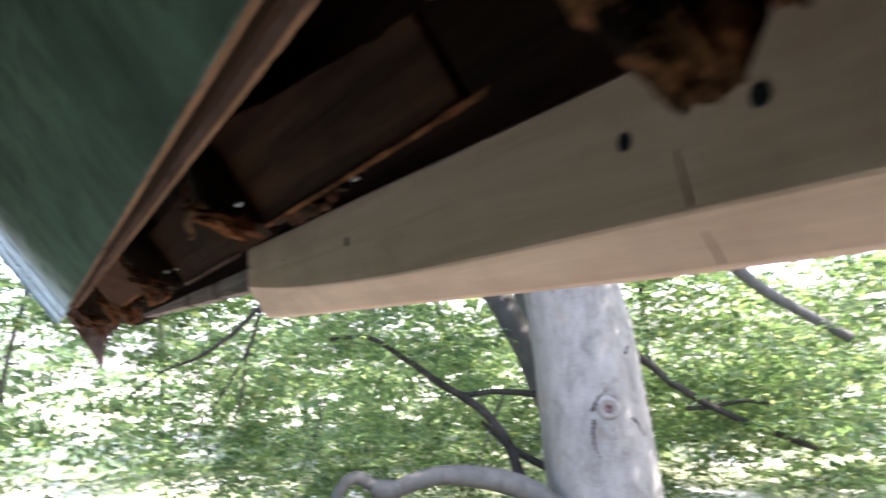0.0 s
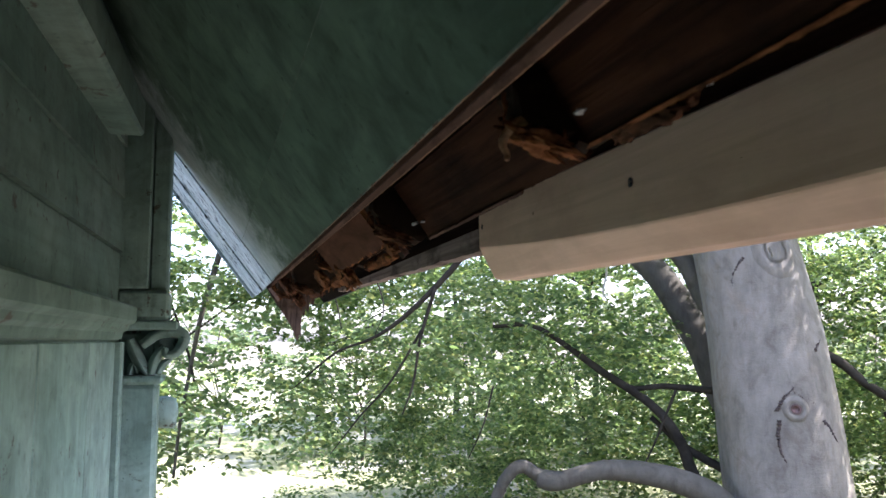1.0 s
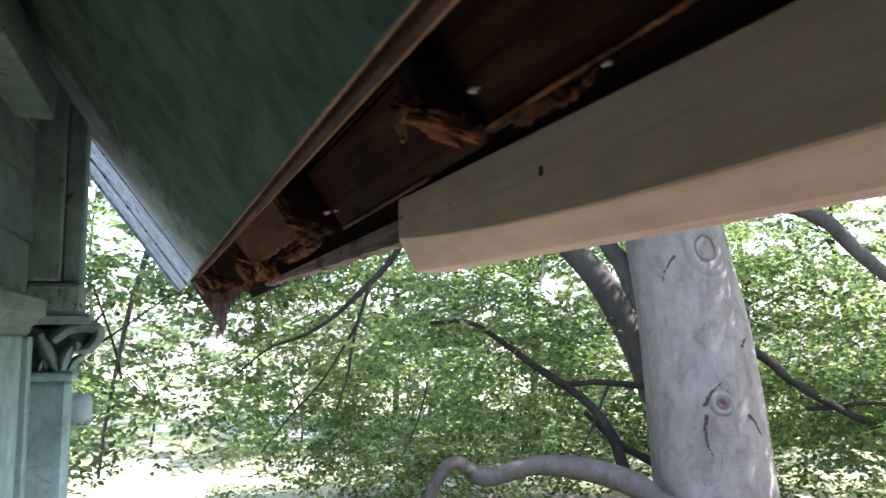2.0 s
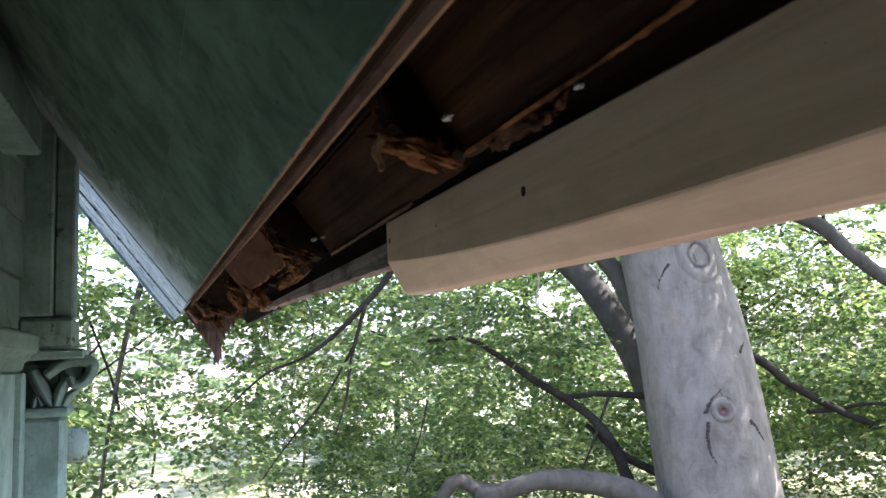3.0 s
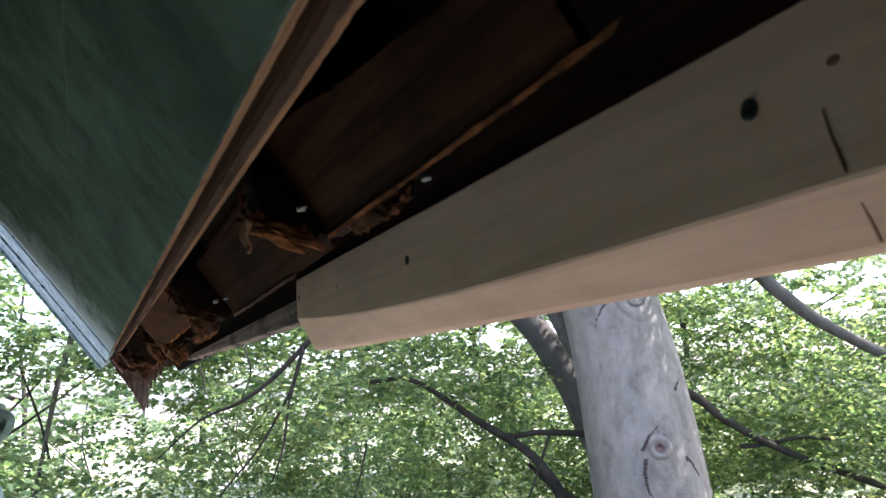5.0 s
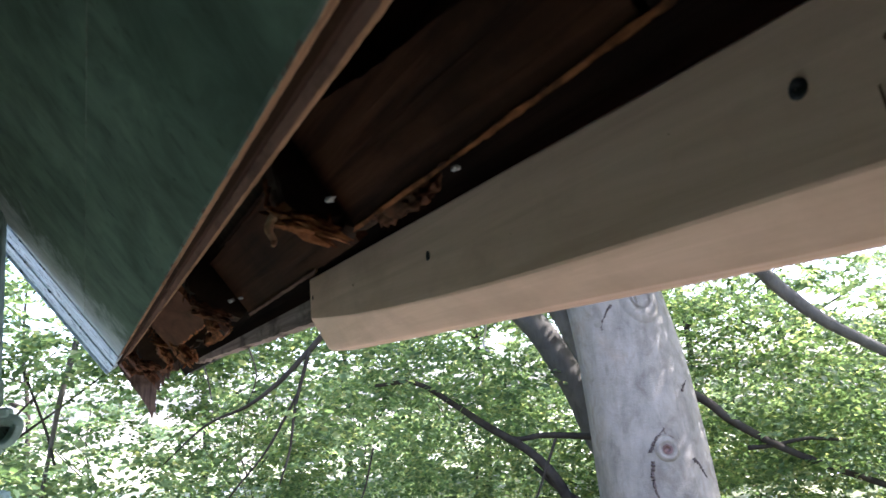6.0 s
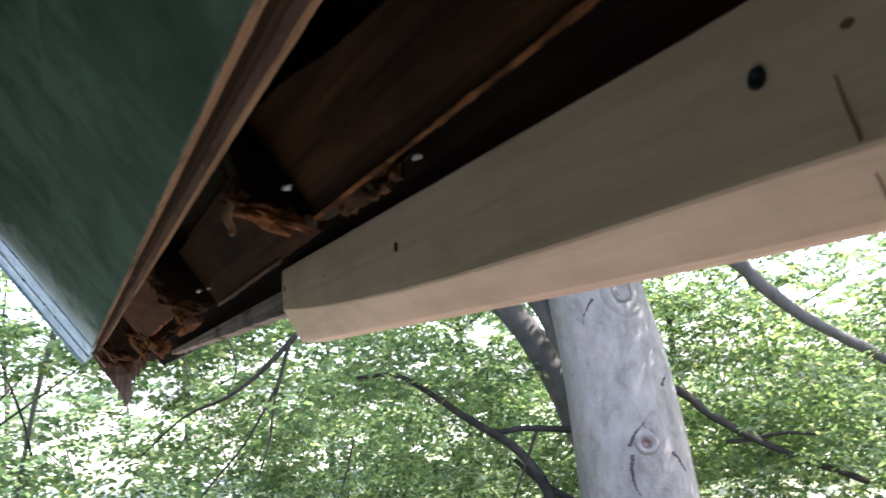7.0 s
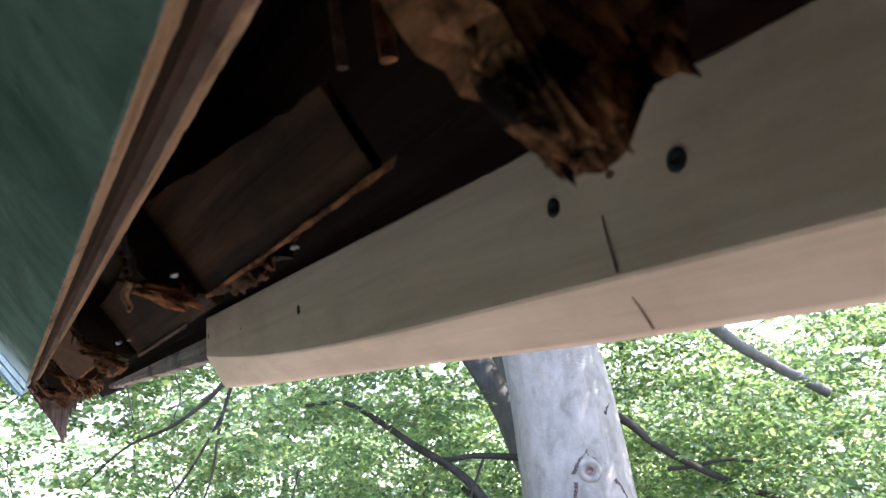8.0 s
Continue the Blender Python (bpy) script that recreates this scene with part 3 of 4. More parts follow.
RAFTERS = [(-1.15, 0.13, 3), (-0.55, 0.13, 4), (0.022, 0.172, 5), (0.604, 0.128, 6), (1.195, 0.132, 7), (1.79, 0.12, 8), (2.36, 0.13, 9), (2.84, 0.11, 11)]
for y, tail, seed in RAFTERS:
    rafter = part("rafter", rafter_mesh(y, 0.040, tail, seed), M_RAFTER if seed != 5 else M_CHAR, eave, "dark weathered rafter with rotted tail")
    if seed == 5:
        continue
    bm = ragged(slope(tail - 0.036, 0.018, y + 0.02), (0.054, 0.042, 0.019), SLOPE_ROT @ pose(0, 0, 0, 0, -34, 0), seed, 12, 0.52)
    for k in range(9):
        s = tail - 0.085 + 0.0075 * k
        p = slope(s, 0.004 + 0.6 * max(0, s - tail + 0.07), y + 0.04 * random.random())
        d = Vector((random.uniform(-0.006, 0.008), random.uniform(-0.008, 0.008), -random.uniform(0.006, 0.018)))
        tube([p + Vector((0, 0, 0.006)), p + d * 0.5, p + d + Vector((random.uniform(-0.003, 0.003), 0, 0))], 0.0026, 0.0006, 5, 2, bm=bm)
    part("rotted_tail", bm, M_ROT if seed in (6, 8) else M_ROTDARK, rafter, "crumbling orange-brown rotted rafter end", smooth=True)
    if seed > 6:
        continue
    bm = bmesh.new()
    for k in range(12):
        n = 0.05 + 0.12 * k / 11
        p = slope(tail - 0.05 - 0.035 * k / 11, n, y + 0.04 * random.random())
        q = slope(tail - 0.03 - 0.035 * k / 11 + random.uniform(0.0, 0.03), n - 0.004, y + 0.04 * random.random())
        tube([p, (p + q) / 2 + Vector((0, 0.003, 0)), q], 0.004, 0.0008, 5, 2, bm=bm)
    tagged(part("splinters", bm, M_ROTDARK, rafter), kind="stuff")

# torn near rafter end: fibres, ridges and hanging splinters
near = [o for o in eave.children if o.name.startswith("rafter")][2]
bm = bmesh.new()
for k in range(26):
    n = 0.034 + 0.15 * random.random()
    y = 0.016 + 0.05 * random.random()
    s0, s1 = -0.05 + 0.08 * random.random(), 0.080 + 0.045 * random.random() - 0.12 * (n - 0.034)
    tube([slope(s0, n, y), slope((s0 + s1) / 2, n + random.uniform(-0.006, 0.006), y - 0.004), slope(s1, n + random.uniform(-0.008, 0.004), y + random.uniform(-0.008, 0.008))], random.uniform(0.004, 0.009), 0.0012, 6, 3, 0.5, bm=bm)
tagged(part("splinters", bm, M_CHAR, near, "torn brown fibres of a rotted rafter"), kind="stuff")
part("rotted_tail", ragged(slope(0.128, 0.036, 0.036), (0.066, 0.040, 0.030), SLOPE_ROT, 31, 20, 0.28), M_CHAR, near, "crumbling brown rotted rafter end", smooth=True)
part("rotted_tail", ragged(slope(0.118, 0.085, 0.036), (0.070, 0.036, 0.060), SLOPE_ROT, 33, 20, 0.28), M_CHAR, near, "dark crumbling rafter end", smooth=True)
for y, n, s1, r, m in ((0.128, 0.045, 0.078, 0.0042, M_ROT), (0.180, 0.055, 0.062, 0.0032, M_STRIP)):
    tip = slope(s1, n - 0.002, y) + Vector((0.008, 0, 0))
    part("splinter", tube([tip + Vector((-0.014, 0, 0.15)), tip + Vector((-0.006, 0.002, 0.07)), tip], r * 0.8, r, 9, 6, 0.5), m, near, "long bare splinter of wood")

# end of the eave: rake overhang in chalky paint, stepped
rake = thing("rake_overhang", (0, 3.3, 2.9), "chalky blue-grey painted rake boards with peeling paint", "rake trim", kind="structure")
for y0, y1, n0 in ((2.70, 3.05, -0.004), (3.052, 3.20, 0.001), (3.202, 3.62, -0.005)):
    bm = bmesh.new()
    loft([[soffit(s, n0, y0), soffit(s, n0, y1), soffit(s, n0 + 0.03, y1), soffit(s, n0 + 0.03, y0)] for s in [-1.9 + 0.1 * i for i in range(19)] + [0.0 + 0.004 * random.random()]], bm)
    part("rake_board", bm, M_RAKE, rake)
part("barge_board", loft([[slope(s, -0.012, 3.622), slope(s, -0.012, 3.65), slope(s, 0.24, 3.65), slope(s, 0.24, 3.622)] for s in (-4.9, -2, 0.0)]), M_RAKE, rake)

# ---- new pine fascia beam ----
beam = thing("fascia_beam", (0.47, 0.5, 2.65), "new unpainted pine fascia beam screwed along the eave", "beam")


def beam_section(y):
    k = max(0.0, min(1.0, (y - 0.3) / 1.05))
    mid = 2.628 + 0.044 * k ** 2.4
    top = 2.742 + 0.008 * k
    wob = 0.0012 * noise.noise((y * 5, 0, 3))
    out = 2.597 + 0.016 * k
    return [(0.4495, top - 0.003), (0.4495 + wob, mid + 0.003), (0.4510 + wob, mid), (0.487, out + 0.002), (0.490, out), (0.530, out), (0.533, out + 0.003), (0.533, 2.660), (0.4525, top)]


ys = [-2.4 + 0.1 * i for i in range(37)] + [1.22, 1.27, 1.32, 1.352]
secs = [[Vector((x, y, z)) for x, z in beam_section(y)] for y in ys]
cx = Vector((0.49, 0, 2.67))
secs.append([Vector((cx.x + (p.x - cx.x) * 0.94, 1.358 + (0.012 if p.z < 2.63 else 0.0), cx.z + (p.z - cx.z) * 0.94)) for p in secs[-1]])
part("timber", loft(secs), M_PINE, beam)


def screw(y, z, r, depth=0.004):
    bm = bmesh.new()
    prof = [(r, -0.001), (r * 0.98, depth * 0.25), (r * 0.85, depth * 0.45), (r * 0.40, depth * 0.5), (r * 0.32, depth * 0.1)]
    rings = [[(0.4495 - d + 0.0006 * math.cos(2 * a), y + q * math.cos(a), z + q * math.sin(a)) for a in [2 * math.pi * i / 14 for i in range(14)]] for q, d in prof]
    part("screw", loft(rings), M_SCREW, beam, "dark flat screw head")


screw(0.805, 2.692, 0.0062, 0.002)
screw(0.246, 2.690, 0.0072)
screw(0.128, 2.689, 0.0078)
screw(1.335, 2.712, 0.0045, 0.002)
screw(-0.42, 2.69, 0.0075)
bm = tube([(0.4493, 0.196, 2.672), (0.4493, 0.193, 2.655), (0.4493, 0.189, 2.640), (0.4500, 0.188, 2.633)], 0.0006, 0.0013, 5, 3)
tube([(0.4510, 0.188, 2.631), (0.468, 0.193, 2.615), (0.487, 0.200, 2.598)], 0.0012, 0.0010, 5, 3, bm=bm)
part("crack", bm, M_KNOT, beam, "dark drying crack across the beam")
for y, z, r in ((0.60, 2.676, 0.0018), (0.36, 2.70, 0.0018), (1.10, 2.70, 0.002), (0.185, 2.697, 0.0035)):
    bm = bmesh.new()
    bmesh.ops.create_icosphere(bm, subdivisions=2, radius=r)
    for v in bm.verts:
        v.co = Vector((0.4497 + v.co.x * 0.12, y + v.co.y * 1.5, z + v.co.z))
    part("pin_knot", bm, M_KNOT, beam, "", smooth=True)

# ---- leftover of the old fascia past the new beam ----
old = thing("old_fascia", (0.47, 2.2, 2.69), "weathered grey remnant of the old fascia board, rotted through", "board")
secs = []
for i in range(90):
    y = 1.362 + i / 89 * 1.62
    lo = 2.668 + 0.022 * i / 89 + 0.006 * noise.noise((y * 14, 3, 0)) + 0.004 * noise.noise((y * 60, 3, 0))
    hi = 2.712 - 0.01 * i / 89
    secs.append([(0.452, y, lo), (0.474, y, lo - 0.003), (0.476, y, hi), (0.452, y, hi)])
part("board", loft(secs), M_GREYROT, old)

# ---- splintered end at the corner ----
corner = thing("splintered_corner", (0.25, 3.06, 2.6), "brown splintered rake end hanging at the eave corner", "splintered board")
shape = [(0.178, 2.716), (0.205, 2.668), (0.232, 2.628), (0.262, 2.585), (0.285, 2.545), (0.300, 2.510), (0.306, 2.496), (0.311, 2.525), (0.318, 2.515), (0.317, 2.560), (0.322, 2.606), (0.330, 2.590), (0.334, 2.628), (0.346, 2.612), (0.350, 2.65), (0.365, 2.638), (0.372, 2.672), (0.40, 2.668), (0.42, 2.72), (0.33, 2.80), (0.25, 2.86)]
part("board", loft([[(x, y, z) for x, z in shape] for y in (3.045, 3.06)]), M_SPIKE, corner)

# ---- debris in the cavity ----
CHUNKS = (
    (0.118, 0.020, 1.74, (0.062, 0.13, 0.022), 21, M_ROT),
    (0.100, 0.030, 2.08, (0.05, 0.13, 0.016), 22, M_ROT),
    (0.060, 0.040, 2.45, (0.09, 0.16, 0.022), 23, M_ROTDARK),
    (0.115, 0.060, 2.50, (0.05, 0.24, 0.02), 24, M_ROTDARK),
    (0.135, 0.075, 1.62, (0.022, 0.30, 0.015), 25, M_ROT),
    (0.126, 0.070, 0.545, (0.026, 0.130, 0.024), 26, M_ROTDARK),
    (0.05, 0.03, 2.74, (0.07, 0.12, 0.03), 29, M_ROTDARK),
    (0.11, 0.05, 2.88, (0.07, 0.10, 0.03), 35, M_ROTDARK),
    (0.135, 0.09, 2.2, (0.03, 0.3, 0.016), 36, M_ROT),
    (0.112, 0.012, 1.245, (0.026, 0.05, 0.014), 37, M_ROT),
)
for s, n, y, size, seed, m in CHUNKS:
    chunk = thing("rotted_chunk", slope(s, n, y), "loose chunk of crumbling rotted wood caught in the eave", "rotted wood", "rotted chunks in the eave")
    part("lump", ragged(slope(s, n, y), size, SLOPE_ROT, seed, 14, 0.30), m, chunk, smooth=True)
    part("crust", ragged(slope(s - 0.2 * size[0], n + 0.2 * size[2], y + 0.25 * size[1]), (size[0] * 0.7, size[1] * 0.4, size[2] * 0.8), SLOPE_ROT, seed + 50, 10, 0.32), M_ROTDARK, chunk, smooth=True)
    if y < 1.7:
        continue
    bm = bmesh.new()
    rnd = random.Random(seed)
    for k in range(5):
        p = slope(s + size[0] * rnd.uniform(-0.3, 0.5), n - size[2] * 0.3, y + size[1] * rnd.uniform(-0.5, 0.5))
        d = Vector((rnd.uniform(-0.008, 0.010), rnd.uniform(-0.012, 0.012), -rnd.uniform(0.006, 0.018)))
        tube([p, p + d * 0.5 + Vector((0.002, 0, 0)), p + d], 0.004, 0.0008, 5, 2, bm=bm)
    tagged(part("fibres", bm, m, chunk), kind="stuff")
curl = tube([(0.232, 0.612, 2.700), (0.222, 0.620, 2.698), (0.214, 0.628, 2.690), (0.212, 0.632, 2.680), (0.217, 0.634, 2.672), (0.216, 0.632, 2.666)], 0.006, 0.0022, 7, 4, 0.4)
tagged(part("wood_curl", curl, M_EDGE, None, smooth=True), "curled orange shred of rotted wood on a rafter end", "wood shred")


def cocoon(p, r, stretch):
    bm = bmesh.new()
    bmesh.ops.create_icosphere(bm, subdivisions=3, radius=r)
    for v in bm.verts:
        v.co = Vector((v.co.x, v.co.y * stretch, v.co.z * 0.55)) * (1 + 0.9 * noise.noise(v.co * 420 + Vector(p) * 50)) + Vector(p)
    tagged(part("cocoon", bm, M_WEB, None, smooth=True), "small white silk cocoon stuck to rotted wood", "cocoon", "cocoons in the eave")


cocoon((0.241, 0.535, 2.686), 0.0036, 1.7)
cocoon((0.344, 0.504, 2.710), 0.0035, 1.4)
cocoon((0.268, 1.150, 2.684), 0.004, 2.2)
cocoon((0.285, 1.165, 2.690), 0.003, 2.2)
cocoon((0.345, 1.30, 2.70), 0.004, 1.2)

# ---- trees ----
beech = thing("beech_tree", (4.2, 4.9, 0), "large smooth grey-barked beech with low arching limbs", "tree")
TRUNK = [(4.34, 4.76, -0.1), (4.27, 4.82, 0.5), (4.18, 4.89, 1.3), (4.08, 4.97, 2.56), (4.0, 5.04, 3.32), (3.95, 5.1, 4.2), (3.98, 5.2, 5.2), (4.1, 5.2, 6.4), (4.0, 5.3, 7.6)]
TR = [0.72, 0.54, 0.465, 0.425, 0.395, 0.36, 0.27, 0.17, 0.06]


def trunk_mesh():
    path = spline(TRUNK, 8)
    rings = []
    for i, p in enumerate(path):
        k = min(i / 8, len(TR) - 1.001)
        r = TR[int(k)] + (TR[int(k) + 1] - TR[int(k)]) * (k - int(k))
        ring = []
        for j in range(40):
            a = 2 * math.pi * j / 40
            d = Vector((math.cos(a), math.sin(a), 0))
            w = 1 + 0.07 * noise.noise(Vector((d.x * 1.2, d.y * 1.2, p.z * 0.6))) + 0.02 * noise.noise(Vector((d.x * 4, d.y * 4, p.z * 2)))
            ring.append(p + d * r * w)
        rings.append(ring)
    return loft(rings)


part("trunk", trunk_mesh(), M_BARK, beech, "smooth pale grey trunk", smooth=True)


def on_trunk(angle, z, out=0.0):
    """A place on the bark at that angle (degrees) and height."""
    k = max(i for i in range(len(TRUNK) - 1) if TRUNK[i][2] <= z)
    q = (z - TRUNK[k][2]) / (TRUNK[k + 1][2] - TRUNK[k][2])
    c = Vector(TRUNK[k]).lerp(Vector(TRUNK[k + 1]), q)
    d = Vector((math.cos(radians(angle)), math.sin(radians(angle)), 0))
    r = TR[k] + (TR[k + 1] - TR[k]) * q
    w = 1 + 0.07 * noise.noise(Vector((d.x * 1.2, d.y * 1.2, z * 0.6))) + 0.02 * noise.noise(Vector((d.x * 4, d.y * 4, z * 2)))
    return c + d * (r * w + out)


def ring_scar(angle, z, r, bulge, mat, label, squash=1.0, core=None):
    rings = []
    for q, out in ((1.9, -0.03), (1.45, bulge * 0.45), (1.15, bulge), (0.95, bulge * 0.95), (0.78, bulge * 0.35), (0.60, bulge * 0.55), (0.35, bulge * 0.25), (0.12, bulge * 0.3)):
        ring = []
        for i in range(24):
            a = 2 * math.pi * i / 24
            w = 1 + 0.10 * noise.noise((math.cos(a) * 1.5, math.sin(a) * 1.5, z + q))
            ring.append(on_trunk(angle + math.degrees(q * r * w * math.cos(a) / 0.43), z + q * r * w * squash * math.sin(a), out + 0.006))
        rings.append(ring)
    part("knot_scar", loft(rings[:6], cap=False), M_BARK, beech, label, smooth=True)
    part("knot_core", loft(rings[4:]), mat, beech, "reddish heart of a healed branch scar", smooth=True)


ring_scar(-111.5, 1.996, 0.058, 0.015, M_SCAR, "round healed branch scar with raised rim")
ring_scar(-100.0, 3.14, 0.12, 0.012, M_BARK, "large healed branch scar bulging from the bark", 1.15)
CRACKS = [
    [(-133, 3.09), (-143, 3.01), (-150, 2.928), (-149, 2.84)],
    [(-128, 1.977), (-124, 2.04), (-120, 2.076), (-110, 2.145), (-109, 2.10), (-97, 2.066), (-90, 2.022)],
    [(-127, 1.916), (-130.5, 1.797), (-130, 1.70), (-126, 1.61)],
    [(-86, 1.918), (-78, 1.832), (-69.5, 1.724)],
    [(-80, 2.40), (-72.5, 2.45), (-64, 2.49)],
]
for k, line in enumerate(CRACKS):
    pts = []
    for (a0, z0), (a1, z1) in zip(line, line[1:]):
        for i in range(5):
            q = i / 5
            pts.append(on_trunk(a0 + (a1 - a0) * q + 1.6 * noise.noise((k, q * 9, a0)), z0 + (z1 - z0) * q + 0.012 * noise.noise((q * 9, k, z0)), -0.006))
    part("bark_crack", tube(pts, 0.015, 0.006, 7, 3, 0.9, jag=1.3), M_CRACK, beech, "rough dark crack in the bark")
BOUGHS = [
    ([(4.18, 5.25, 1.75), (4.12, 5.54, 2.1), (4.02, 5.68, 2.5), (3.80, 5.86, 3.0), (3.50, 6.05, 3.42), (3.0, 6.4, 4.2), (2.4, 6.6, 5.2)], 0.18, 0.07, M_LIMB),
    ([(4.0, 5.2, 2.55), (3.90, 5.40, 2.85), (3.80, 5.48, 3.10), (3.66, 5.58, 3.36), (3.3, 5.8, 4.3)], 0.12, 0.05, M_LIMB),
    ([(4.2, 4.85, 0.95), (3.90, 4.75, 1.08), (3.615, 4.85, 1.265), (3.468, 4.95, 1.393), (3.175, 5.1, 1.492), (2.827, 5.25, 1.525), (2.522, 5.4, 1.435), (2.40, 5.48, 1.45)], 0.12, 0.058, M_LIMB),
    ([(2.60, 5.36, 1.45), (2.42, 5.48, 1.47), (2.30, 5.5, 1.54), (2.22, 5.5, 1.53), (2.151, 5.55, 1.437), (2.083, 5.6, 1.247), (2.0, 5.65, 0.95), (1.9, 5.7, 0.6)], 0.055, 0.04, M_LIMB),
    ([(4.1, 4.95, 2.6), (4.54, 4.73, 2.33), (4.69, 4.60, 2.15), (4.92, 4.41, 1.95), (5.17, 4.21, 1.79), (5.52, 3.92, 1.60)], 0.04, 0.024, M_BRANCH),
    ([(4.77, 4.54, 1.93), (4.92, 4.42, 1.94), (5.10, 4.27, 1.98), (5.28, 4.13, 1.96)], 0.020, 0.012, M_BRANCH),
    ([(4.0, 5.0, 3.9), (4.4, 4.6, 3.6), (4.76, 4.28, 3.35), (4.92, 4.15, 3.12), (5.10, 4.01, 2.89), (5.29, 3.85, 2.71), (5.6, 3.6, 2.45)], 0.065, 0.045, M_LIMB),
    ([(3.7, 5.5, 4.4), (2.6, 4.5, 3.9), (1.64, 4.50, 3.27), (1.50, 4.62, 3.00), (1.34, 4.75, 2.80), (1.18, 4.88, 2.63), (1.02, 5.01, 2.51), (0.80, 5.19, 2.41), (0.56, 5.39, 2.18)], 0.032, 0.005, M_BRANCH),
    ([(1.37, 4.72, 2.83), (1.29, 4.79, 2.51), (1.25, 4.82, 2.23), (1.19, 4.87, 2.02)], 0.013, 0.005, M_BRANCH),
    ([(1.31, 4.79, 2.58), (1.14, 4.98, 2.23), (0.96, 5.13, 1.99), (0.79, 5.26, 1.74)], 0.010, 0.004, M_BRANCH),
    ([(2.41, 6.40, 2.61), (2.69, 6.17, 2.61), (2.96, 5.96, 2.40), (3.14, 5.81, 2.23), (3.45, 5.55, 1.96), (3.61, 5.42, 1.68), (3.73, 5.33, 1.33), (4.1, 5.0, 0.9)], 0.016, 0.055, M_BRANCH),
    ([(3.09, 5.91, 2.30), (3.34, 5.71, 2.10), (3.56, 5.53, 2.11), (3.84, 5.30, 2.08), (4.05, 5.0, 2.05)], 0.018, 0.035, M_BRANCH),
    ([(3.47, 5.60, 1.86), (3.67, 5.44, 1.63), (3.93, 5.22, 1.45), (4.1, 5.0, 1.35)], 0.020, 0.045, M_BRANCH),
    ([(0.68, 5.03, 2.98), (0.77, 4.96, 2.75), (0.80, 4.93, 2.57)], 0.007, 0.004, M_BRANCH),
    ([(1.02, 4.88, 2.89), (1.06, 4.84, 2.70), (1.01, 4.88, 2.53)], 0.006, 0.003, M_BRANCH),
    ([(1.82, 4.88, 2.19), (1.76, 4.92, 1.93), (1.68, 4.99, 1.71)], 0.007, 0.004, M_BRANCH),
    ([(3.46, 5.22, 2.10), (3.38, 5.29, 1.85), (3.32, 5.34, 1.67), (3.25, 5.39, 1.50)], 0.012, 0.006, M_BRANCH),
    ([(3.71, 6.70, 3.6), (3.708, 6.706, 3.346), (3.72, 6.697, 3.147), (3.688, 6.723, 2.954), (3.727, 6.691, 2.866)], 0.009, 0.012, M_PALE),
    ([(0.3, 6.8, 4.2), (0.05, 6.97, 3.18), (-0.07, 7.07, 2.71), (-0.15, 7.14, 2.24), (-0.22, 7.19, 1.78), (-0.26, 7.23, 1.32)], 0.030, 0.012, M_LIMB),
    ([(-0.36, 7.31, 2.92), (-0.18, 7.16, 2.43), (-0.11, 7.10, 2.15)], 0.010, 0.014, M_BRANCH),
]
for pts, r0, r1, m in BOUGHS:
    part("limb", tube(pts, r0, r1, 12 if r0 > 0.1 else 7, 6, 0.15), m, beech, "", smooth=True)


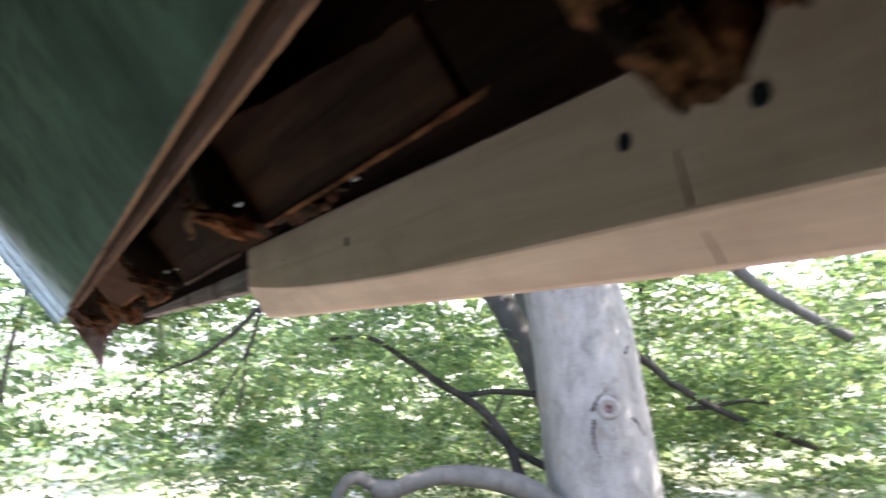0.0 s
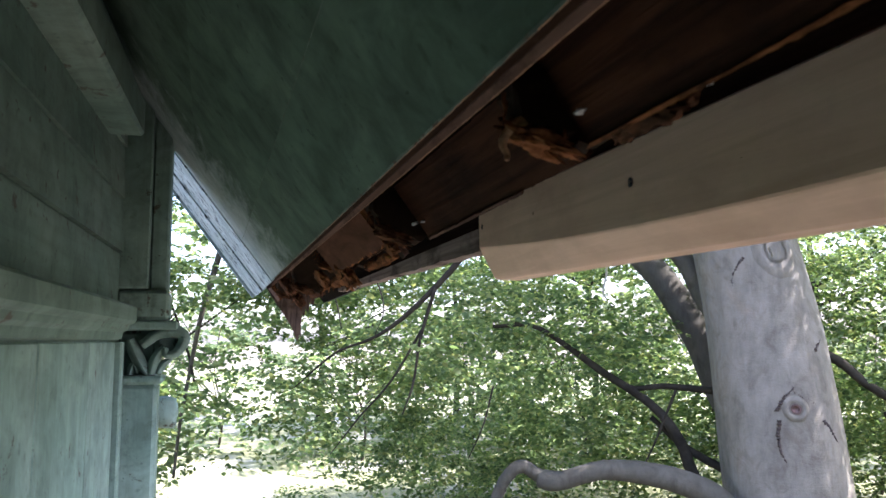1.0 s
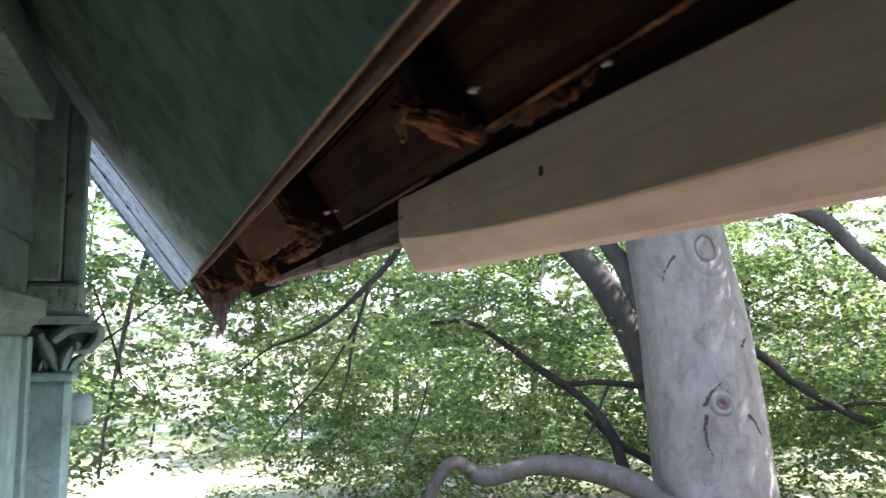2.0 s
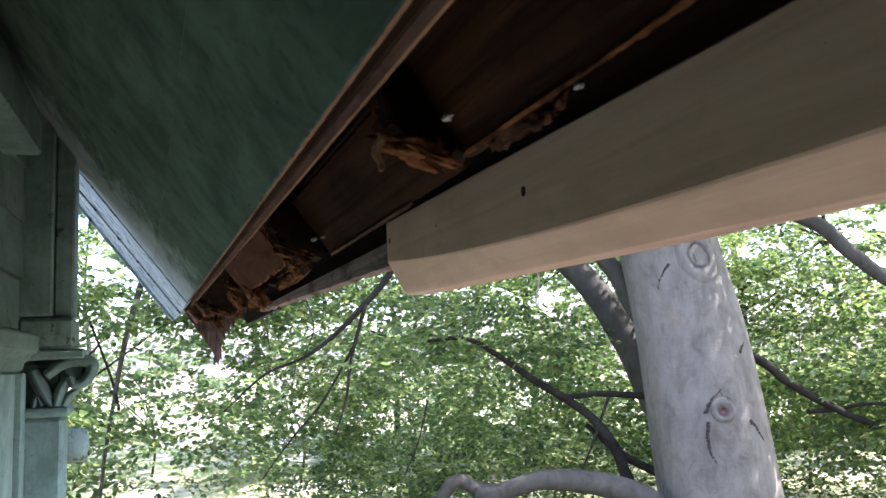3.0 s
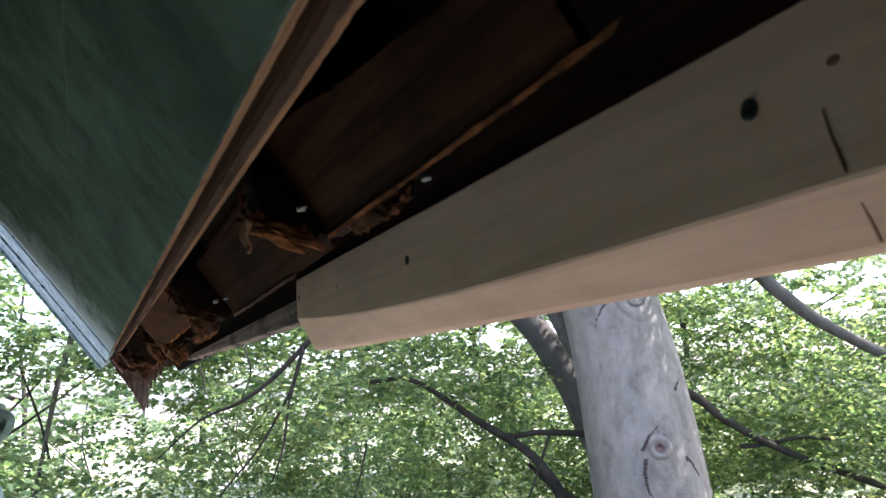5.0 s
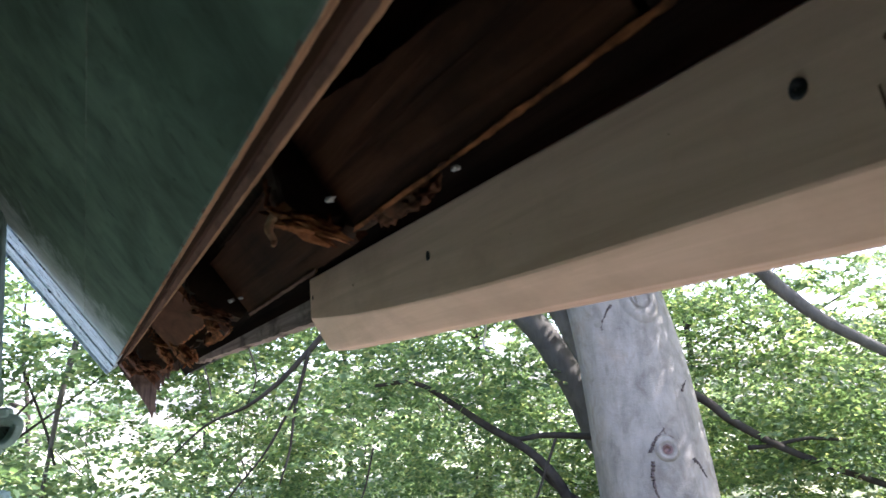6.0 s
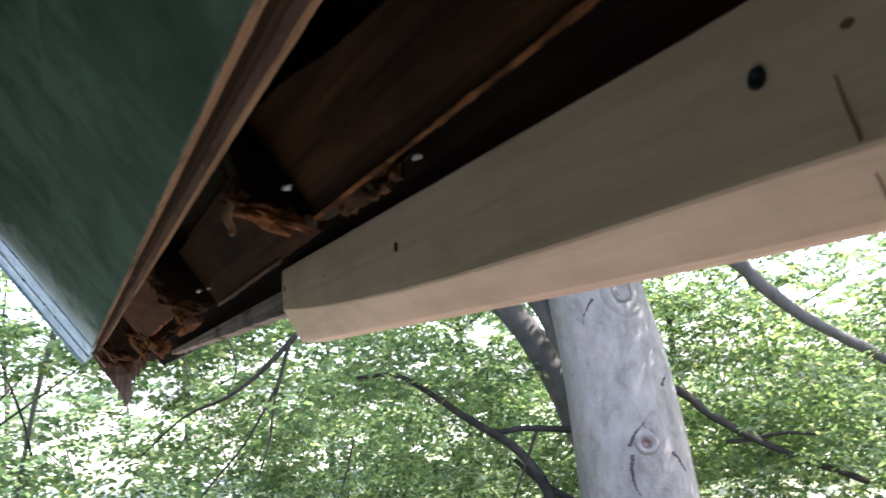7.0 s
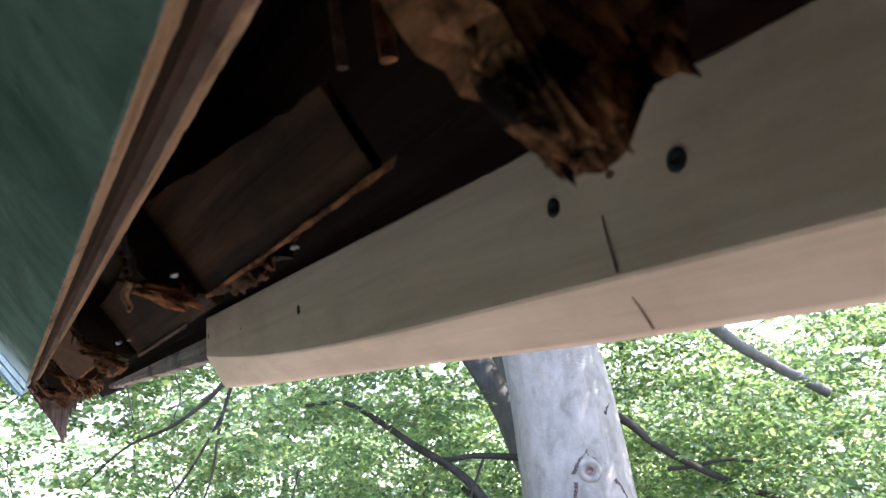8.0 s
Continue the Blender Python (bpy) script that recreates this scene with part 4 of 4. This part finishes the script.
def leaf_cloud(name, count, place, size, mat, parent, seed, label):
    """Sprays of leaves: each spray is a drooping flat fan of small folded leaves."""
    rng = np.random.default_rng(seed)
    per = 16
    n_spray = count // per
    centers = place(rng, n_spray)
    n_spray = len(centers)
    yaw = rng.uniform(0, 2 * np.pi, n_spray)
    droop = rng.normal(-0.16, 0.2, n_spray)
    ax = np.stack([np.cos(yaw) * np.cos(droop), np.sin(yaw) * np.cos(droop), np.sin(droop)], 1)
    side = np.stack([-np.sin(yaw), np.cos(yaw), rng.normal(0, 0.16, n_spray)], 1)
    side /= np.linalg.norm(side, axis=1)[:, None]
    k = np.arange(per)
    along = (k // 2) / (per / 2) * 0.42
    lr = np.where(k % 2 == 0, 1.0, -1.0)
    c = centers[:, None] + ax[:, None] * along[None, :, None] + side[:, None] * (lr * 0.03)[None, :, None] + rng.normal(0, 0.018, (n_spray, per, 3))
    d = ax[:, None] * rng.uniform(0.4, 0.9, (n_spray, per, 1)) + side[:, None] * lr[None, :, None] * rng.uniform(0.5, 1.0, (n_spray, per, 1)) + rng.normal(0, 0.22, (n_spray, per, 3))
    d[..., 2] -= 0.15
    d /= np.linalg.norm(d, axis=2)[..., None]
    up = np.cross(ax, side)[:, None] + rng.normal(0, 0.42, (n_spray, per, 3))
    w = np.cross(d, up)
    w /= np.linalg.norm(w, axis=2)[..., None]
    nn = np.cross(w, d)
    L = size * rng.uniform(0.65, 1.2, (n_spray, per, 1))
    W = L * rng.uniform(0.27, 0.36, (n_spray, per, 1))
    fold = L * 0.06
    v = np.stack([c, c + d * L * 0.3 + w * W + nn * fold, c + d * L * 0.68 + w * W * 0.8 + nn * fold, c + d * L - nn * fold, c + d * L * 0.68 - w * W * 0.8 + nn * fold, c + d * L * 0.3 - w * W + nn * fold], 2).reshape(-1, 3)
    nl = n_spray * per
    quads = (np.arange(nl)[:, None] * 6 + np.array([0, 1, 2, 3, 3, 4, 5, 0])).reshape(-1)
    me = bpy.data.meshes.new(name)
    me.vertices.add(len(v))
    me.vertices.foreach_set("co", v.astype(np.float32).ravel())
    me.loops.add(len(quads))
    me.loops.foreach_set("vertex_index", quads.astype(np.int32))
    me.polygons.add(nl * 2)
    me.polygons.foreach_set("loop_start", np.arange(nl * 2, dtype=np.int32) * 4)
    me.polygons.foreach_set("loop_total", np.full(nl * 2, 4, dtype=np.int32))
    me.update(calc_edges=True)
    me.materials.append(mat)
    ob = new(name, me)
    ob.parent = parent
    ob.matrix_parent_inverse = parent.matrix_world.inverted()
    return tagged(ob, label, kind="stuff")


def clumped(rng, pts, scale, keep):
    """Thin out points by a smooth field, so that gaps and clumps form."""
    tier = np.array([scale * 0.8, scale * 0.8, scale * 2.0])
    f = np.array([noise.noise(Vector(p * tier)) + 0.6 * noise.noise(Vector(p * tier * 2.6)) for p in pts])
    return pts[f > keep]


def near_crown(rng, n):
    fan = 12                                     # sprays to a branchlet
    n = int(n * 3.4 / fan)
    a = rng.uniform(0, 2 * np.pi, n)
    r = 6.2 * np.sqrt(rng.uniform(0.02, 1, n))
    z = rng.uniform(0.5, 8.0, n)
    r *= np.where(z > 4, np.sqrt(np.clip(1 - ((z - 4) / 4.4) ** 2, 0.05, 1)), 1.0)
    p = np.stack([4.2 + r * np.cos(a), 5.4 + r * np.sin(a), z], 1)
    d = np.hypot(p[:, 0], p[:, 1])
    ok = (d > 5.25) & (p[:, 0] > -1.5) & ((p[:, 0] > 0.9) | (p[:, 1] > 5.0))
    # the low edge of the crown lifts towards the house corner
    ok &= (p[:, 2] > np.clip(2.5 - 0.45 * p[:, 0], 0.9, 2.4)) | (rng.uniform(0, 1, len(p)) < 0.7)
    ok &= (p[:, 0] > 1.5) | (rng.uniform(0, 1, len(p)) < 0.45)
    # the upper crown, mostly out of view, is thinned to let light down inside
    sparse = np.where(p[:, 2] > 5.4, 0.42, 0.36)
    ok &= (p[:, 2] < 4.2) | (rng.uniform(0, 1, len(p)) < sparse)
    # the space before the trunk, towards the house, stays open
    along = p[:, 0] * 0.635 + p[:, 1] * 0.772
    off = np.abs(-p[:, 0] * 0.772 + p[:, 1] * 0.635)
    ok &= ~((along < 6.6) & (off < 1.1) & (p[:, 2] < 3.9))
    ok &= ~((along < 6.35) & (off < 1.9) & (p[:, 2] < 3.4))
    ok &= (p[:, 2] > 2.0) | (rng.uniform(0, 1, len(p)) < np.where(p[:, 0] > 1.2, 0.85, 0.6))
    tips = clumped(rng, p[ok], 0.6, 0.11)
    spread = rng.normal(0, 1, (len(tips), fan, 3)) * np.array([0.24, 0.24, 0.045])
    spread[..., 2] -= 0.22 * np.hypot(spread[..., 0], spread[..., 1])
    return (tips[:, None] + spread).reshape(-1, 3)


leaf_cloud("crown", 600000, near_crown, 0.060, M_LEAF, beech, 11, "spreading crown of small green leaves with gaps")


def far_tree(x, y, h, r, low, count, seed, label, stem=0.09, keep=0.08, leaf=0.13):
    t = thing("background_tree", (x, y, 0), label, "tree", "background trees")
    part("trunk", tube([(x, y, -0.1), (x + 0.1, y, h * 0.3), (x - 0.1, y + 0.1, h * 0.6), (x, y, h * 0.92)], stem, stem * 0.3, 9, 5, 0.2), M_BRANCH, t, smooth=True)
    rnd = random.Random(seed)
    for k in range(6):
        a, z = rnd.uniform(0, 6.28), h * rnd.uniform(0.2, 0.65)
        c, s = math.cos(a), math.sin(a)
        part("limb", tube([(x, y, z), (x + c * r * 0.25, y + s * r * 0.25, z + 0.5), (x + c * r * 0.5, y + s * r * 0.5, z + 1.1)], stem * 0.5, 0.010, 6, 4, 0.2), M_BRANCH, t, smooth=True)

    def place(rng, n):
        n = int(n * 1.6)
        d = rng.normal(0, 1, (n, 3))
        d /= np.linalg.norm(d, axis=1)[:, None]
        q = d * (rng.uniform(0.05, 1, (n, 1)) ** 0.4)
        p = np.array([x, y, (h + low) / 2]) + q * np.array([r, r, (h - low) / 2])
        return clumped(rng, p, 0.6, keep)
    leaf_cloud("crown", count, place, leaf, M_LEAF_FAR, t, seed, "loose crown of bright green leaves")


for k, (az, d, h, r, count) in enumerate(((-14, 24, 9, 4.5, 6187), (-3, 27, 8, 4.2, 3712), (8, 22, 8, 4.6, 8250), (18, 24, 9, 5.0, 9900), (28, 21, 8, 4.4, 9075), (38, 23, 9, 4.8, 9075), (49, 20, 8, 4.4, 7425), (60, 22, 9, 4.8, 6600), (71, 21, 8, 4.4, 4950))):
    far_tree(d * math.sin(radians(az)), d * math.cos(radians(az)), h, r, -1.2, count, 60 + k, "sunlit leafy tree far across the yard", 0.10, 0.10, 0.20)
for k, (az, d, h, r, count) in enumerate(((-9, 16.5, 2.6, 1.7, 2750), (1, 18.0, 3.0, 2.0, 3300), (11, 15.5, 2.8, 1.9, 3850), (19, 17.0, 3.2, 2.2, 4950), (27, 14.5, 2.8, 2.0, 4400), (36, 15.5, 3.0, 2.1, 4400), (46, 14.0, 2.8, 2.0, 3850), (56, 14.0, 2.8, 1.9, 3300))):
    far_tree(d * math.sin(radians(az)), d * math.cos(radians(az)), h, r, -0.5, count, 80 + k, "loose sunlit shrub across the yard", 0.03, 0.0, 0.13)
far_tree(-1.25, 8.9, 7.5, 3.2, 1.0, 30000, 31, "slim tree with loose sunlit crown behind the house", 0.04, 0.06, 0.095)
far_tree(7.6, 18.5, 10.0, 5.0, 0.3, 28000, 32, "broad leafy tree beyond the beech")
far_tree(12.6, 13.6, 11.0, 4.6, 1.4, 26000, 33, "broad leafy tree beyond the beech")
far_tree(13.0, 4.0, 10.0, 4.0, 1.2, 24000, 34, "leafy tree at the edge of the garden")
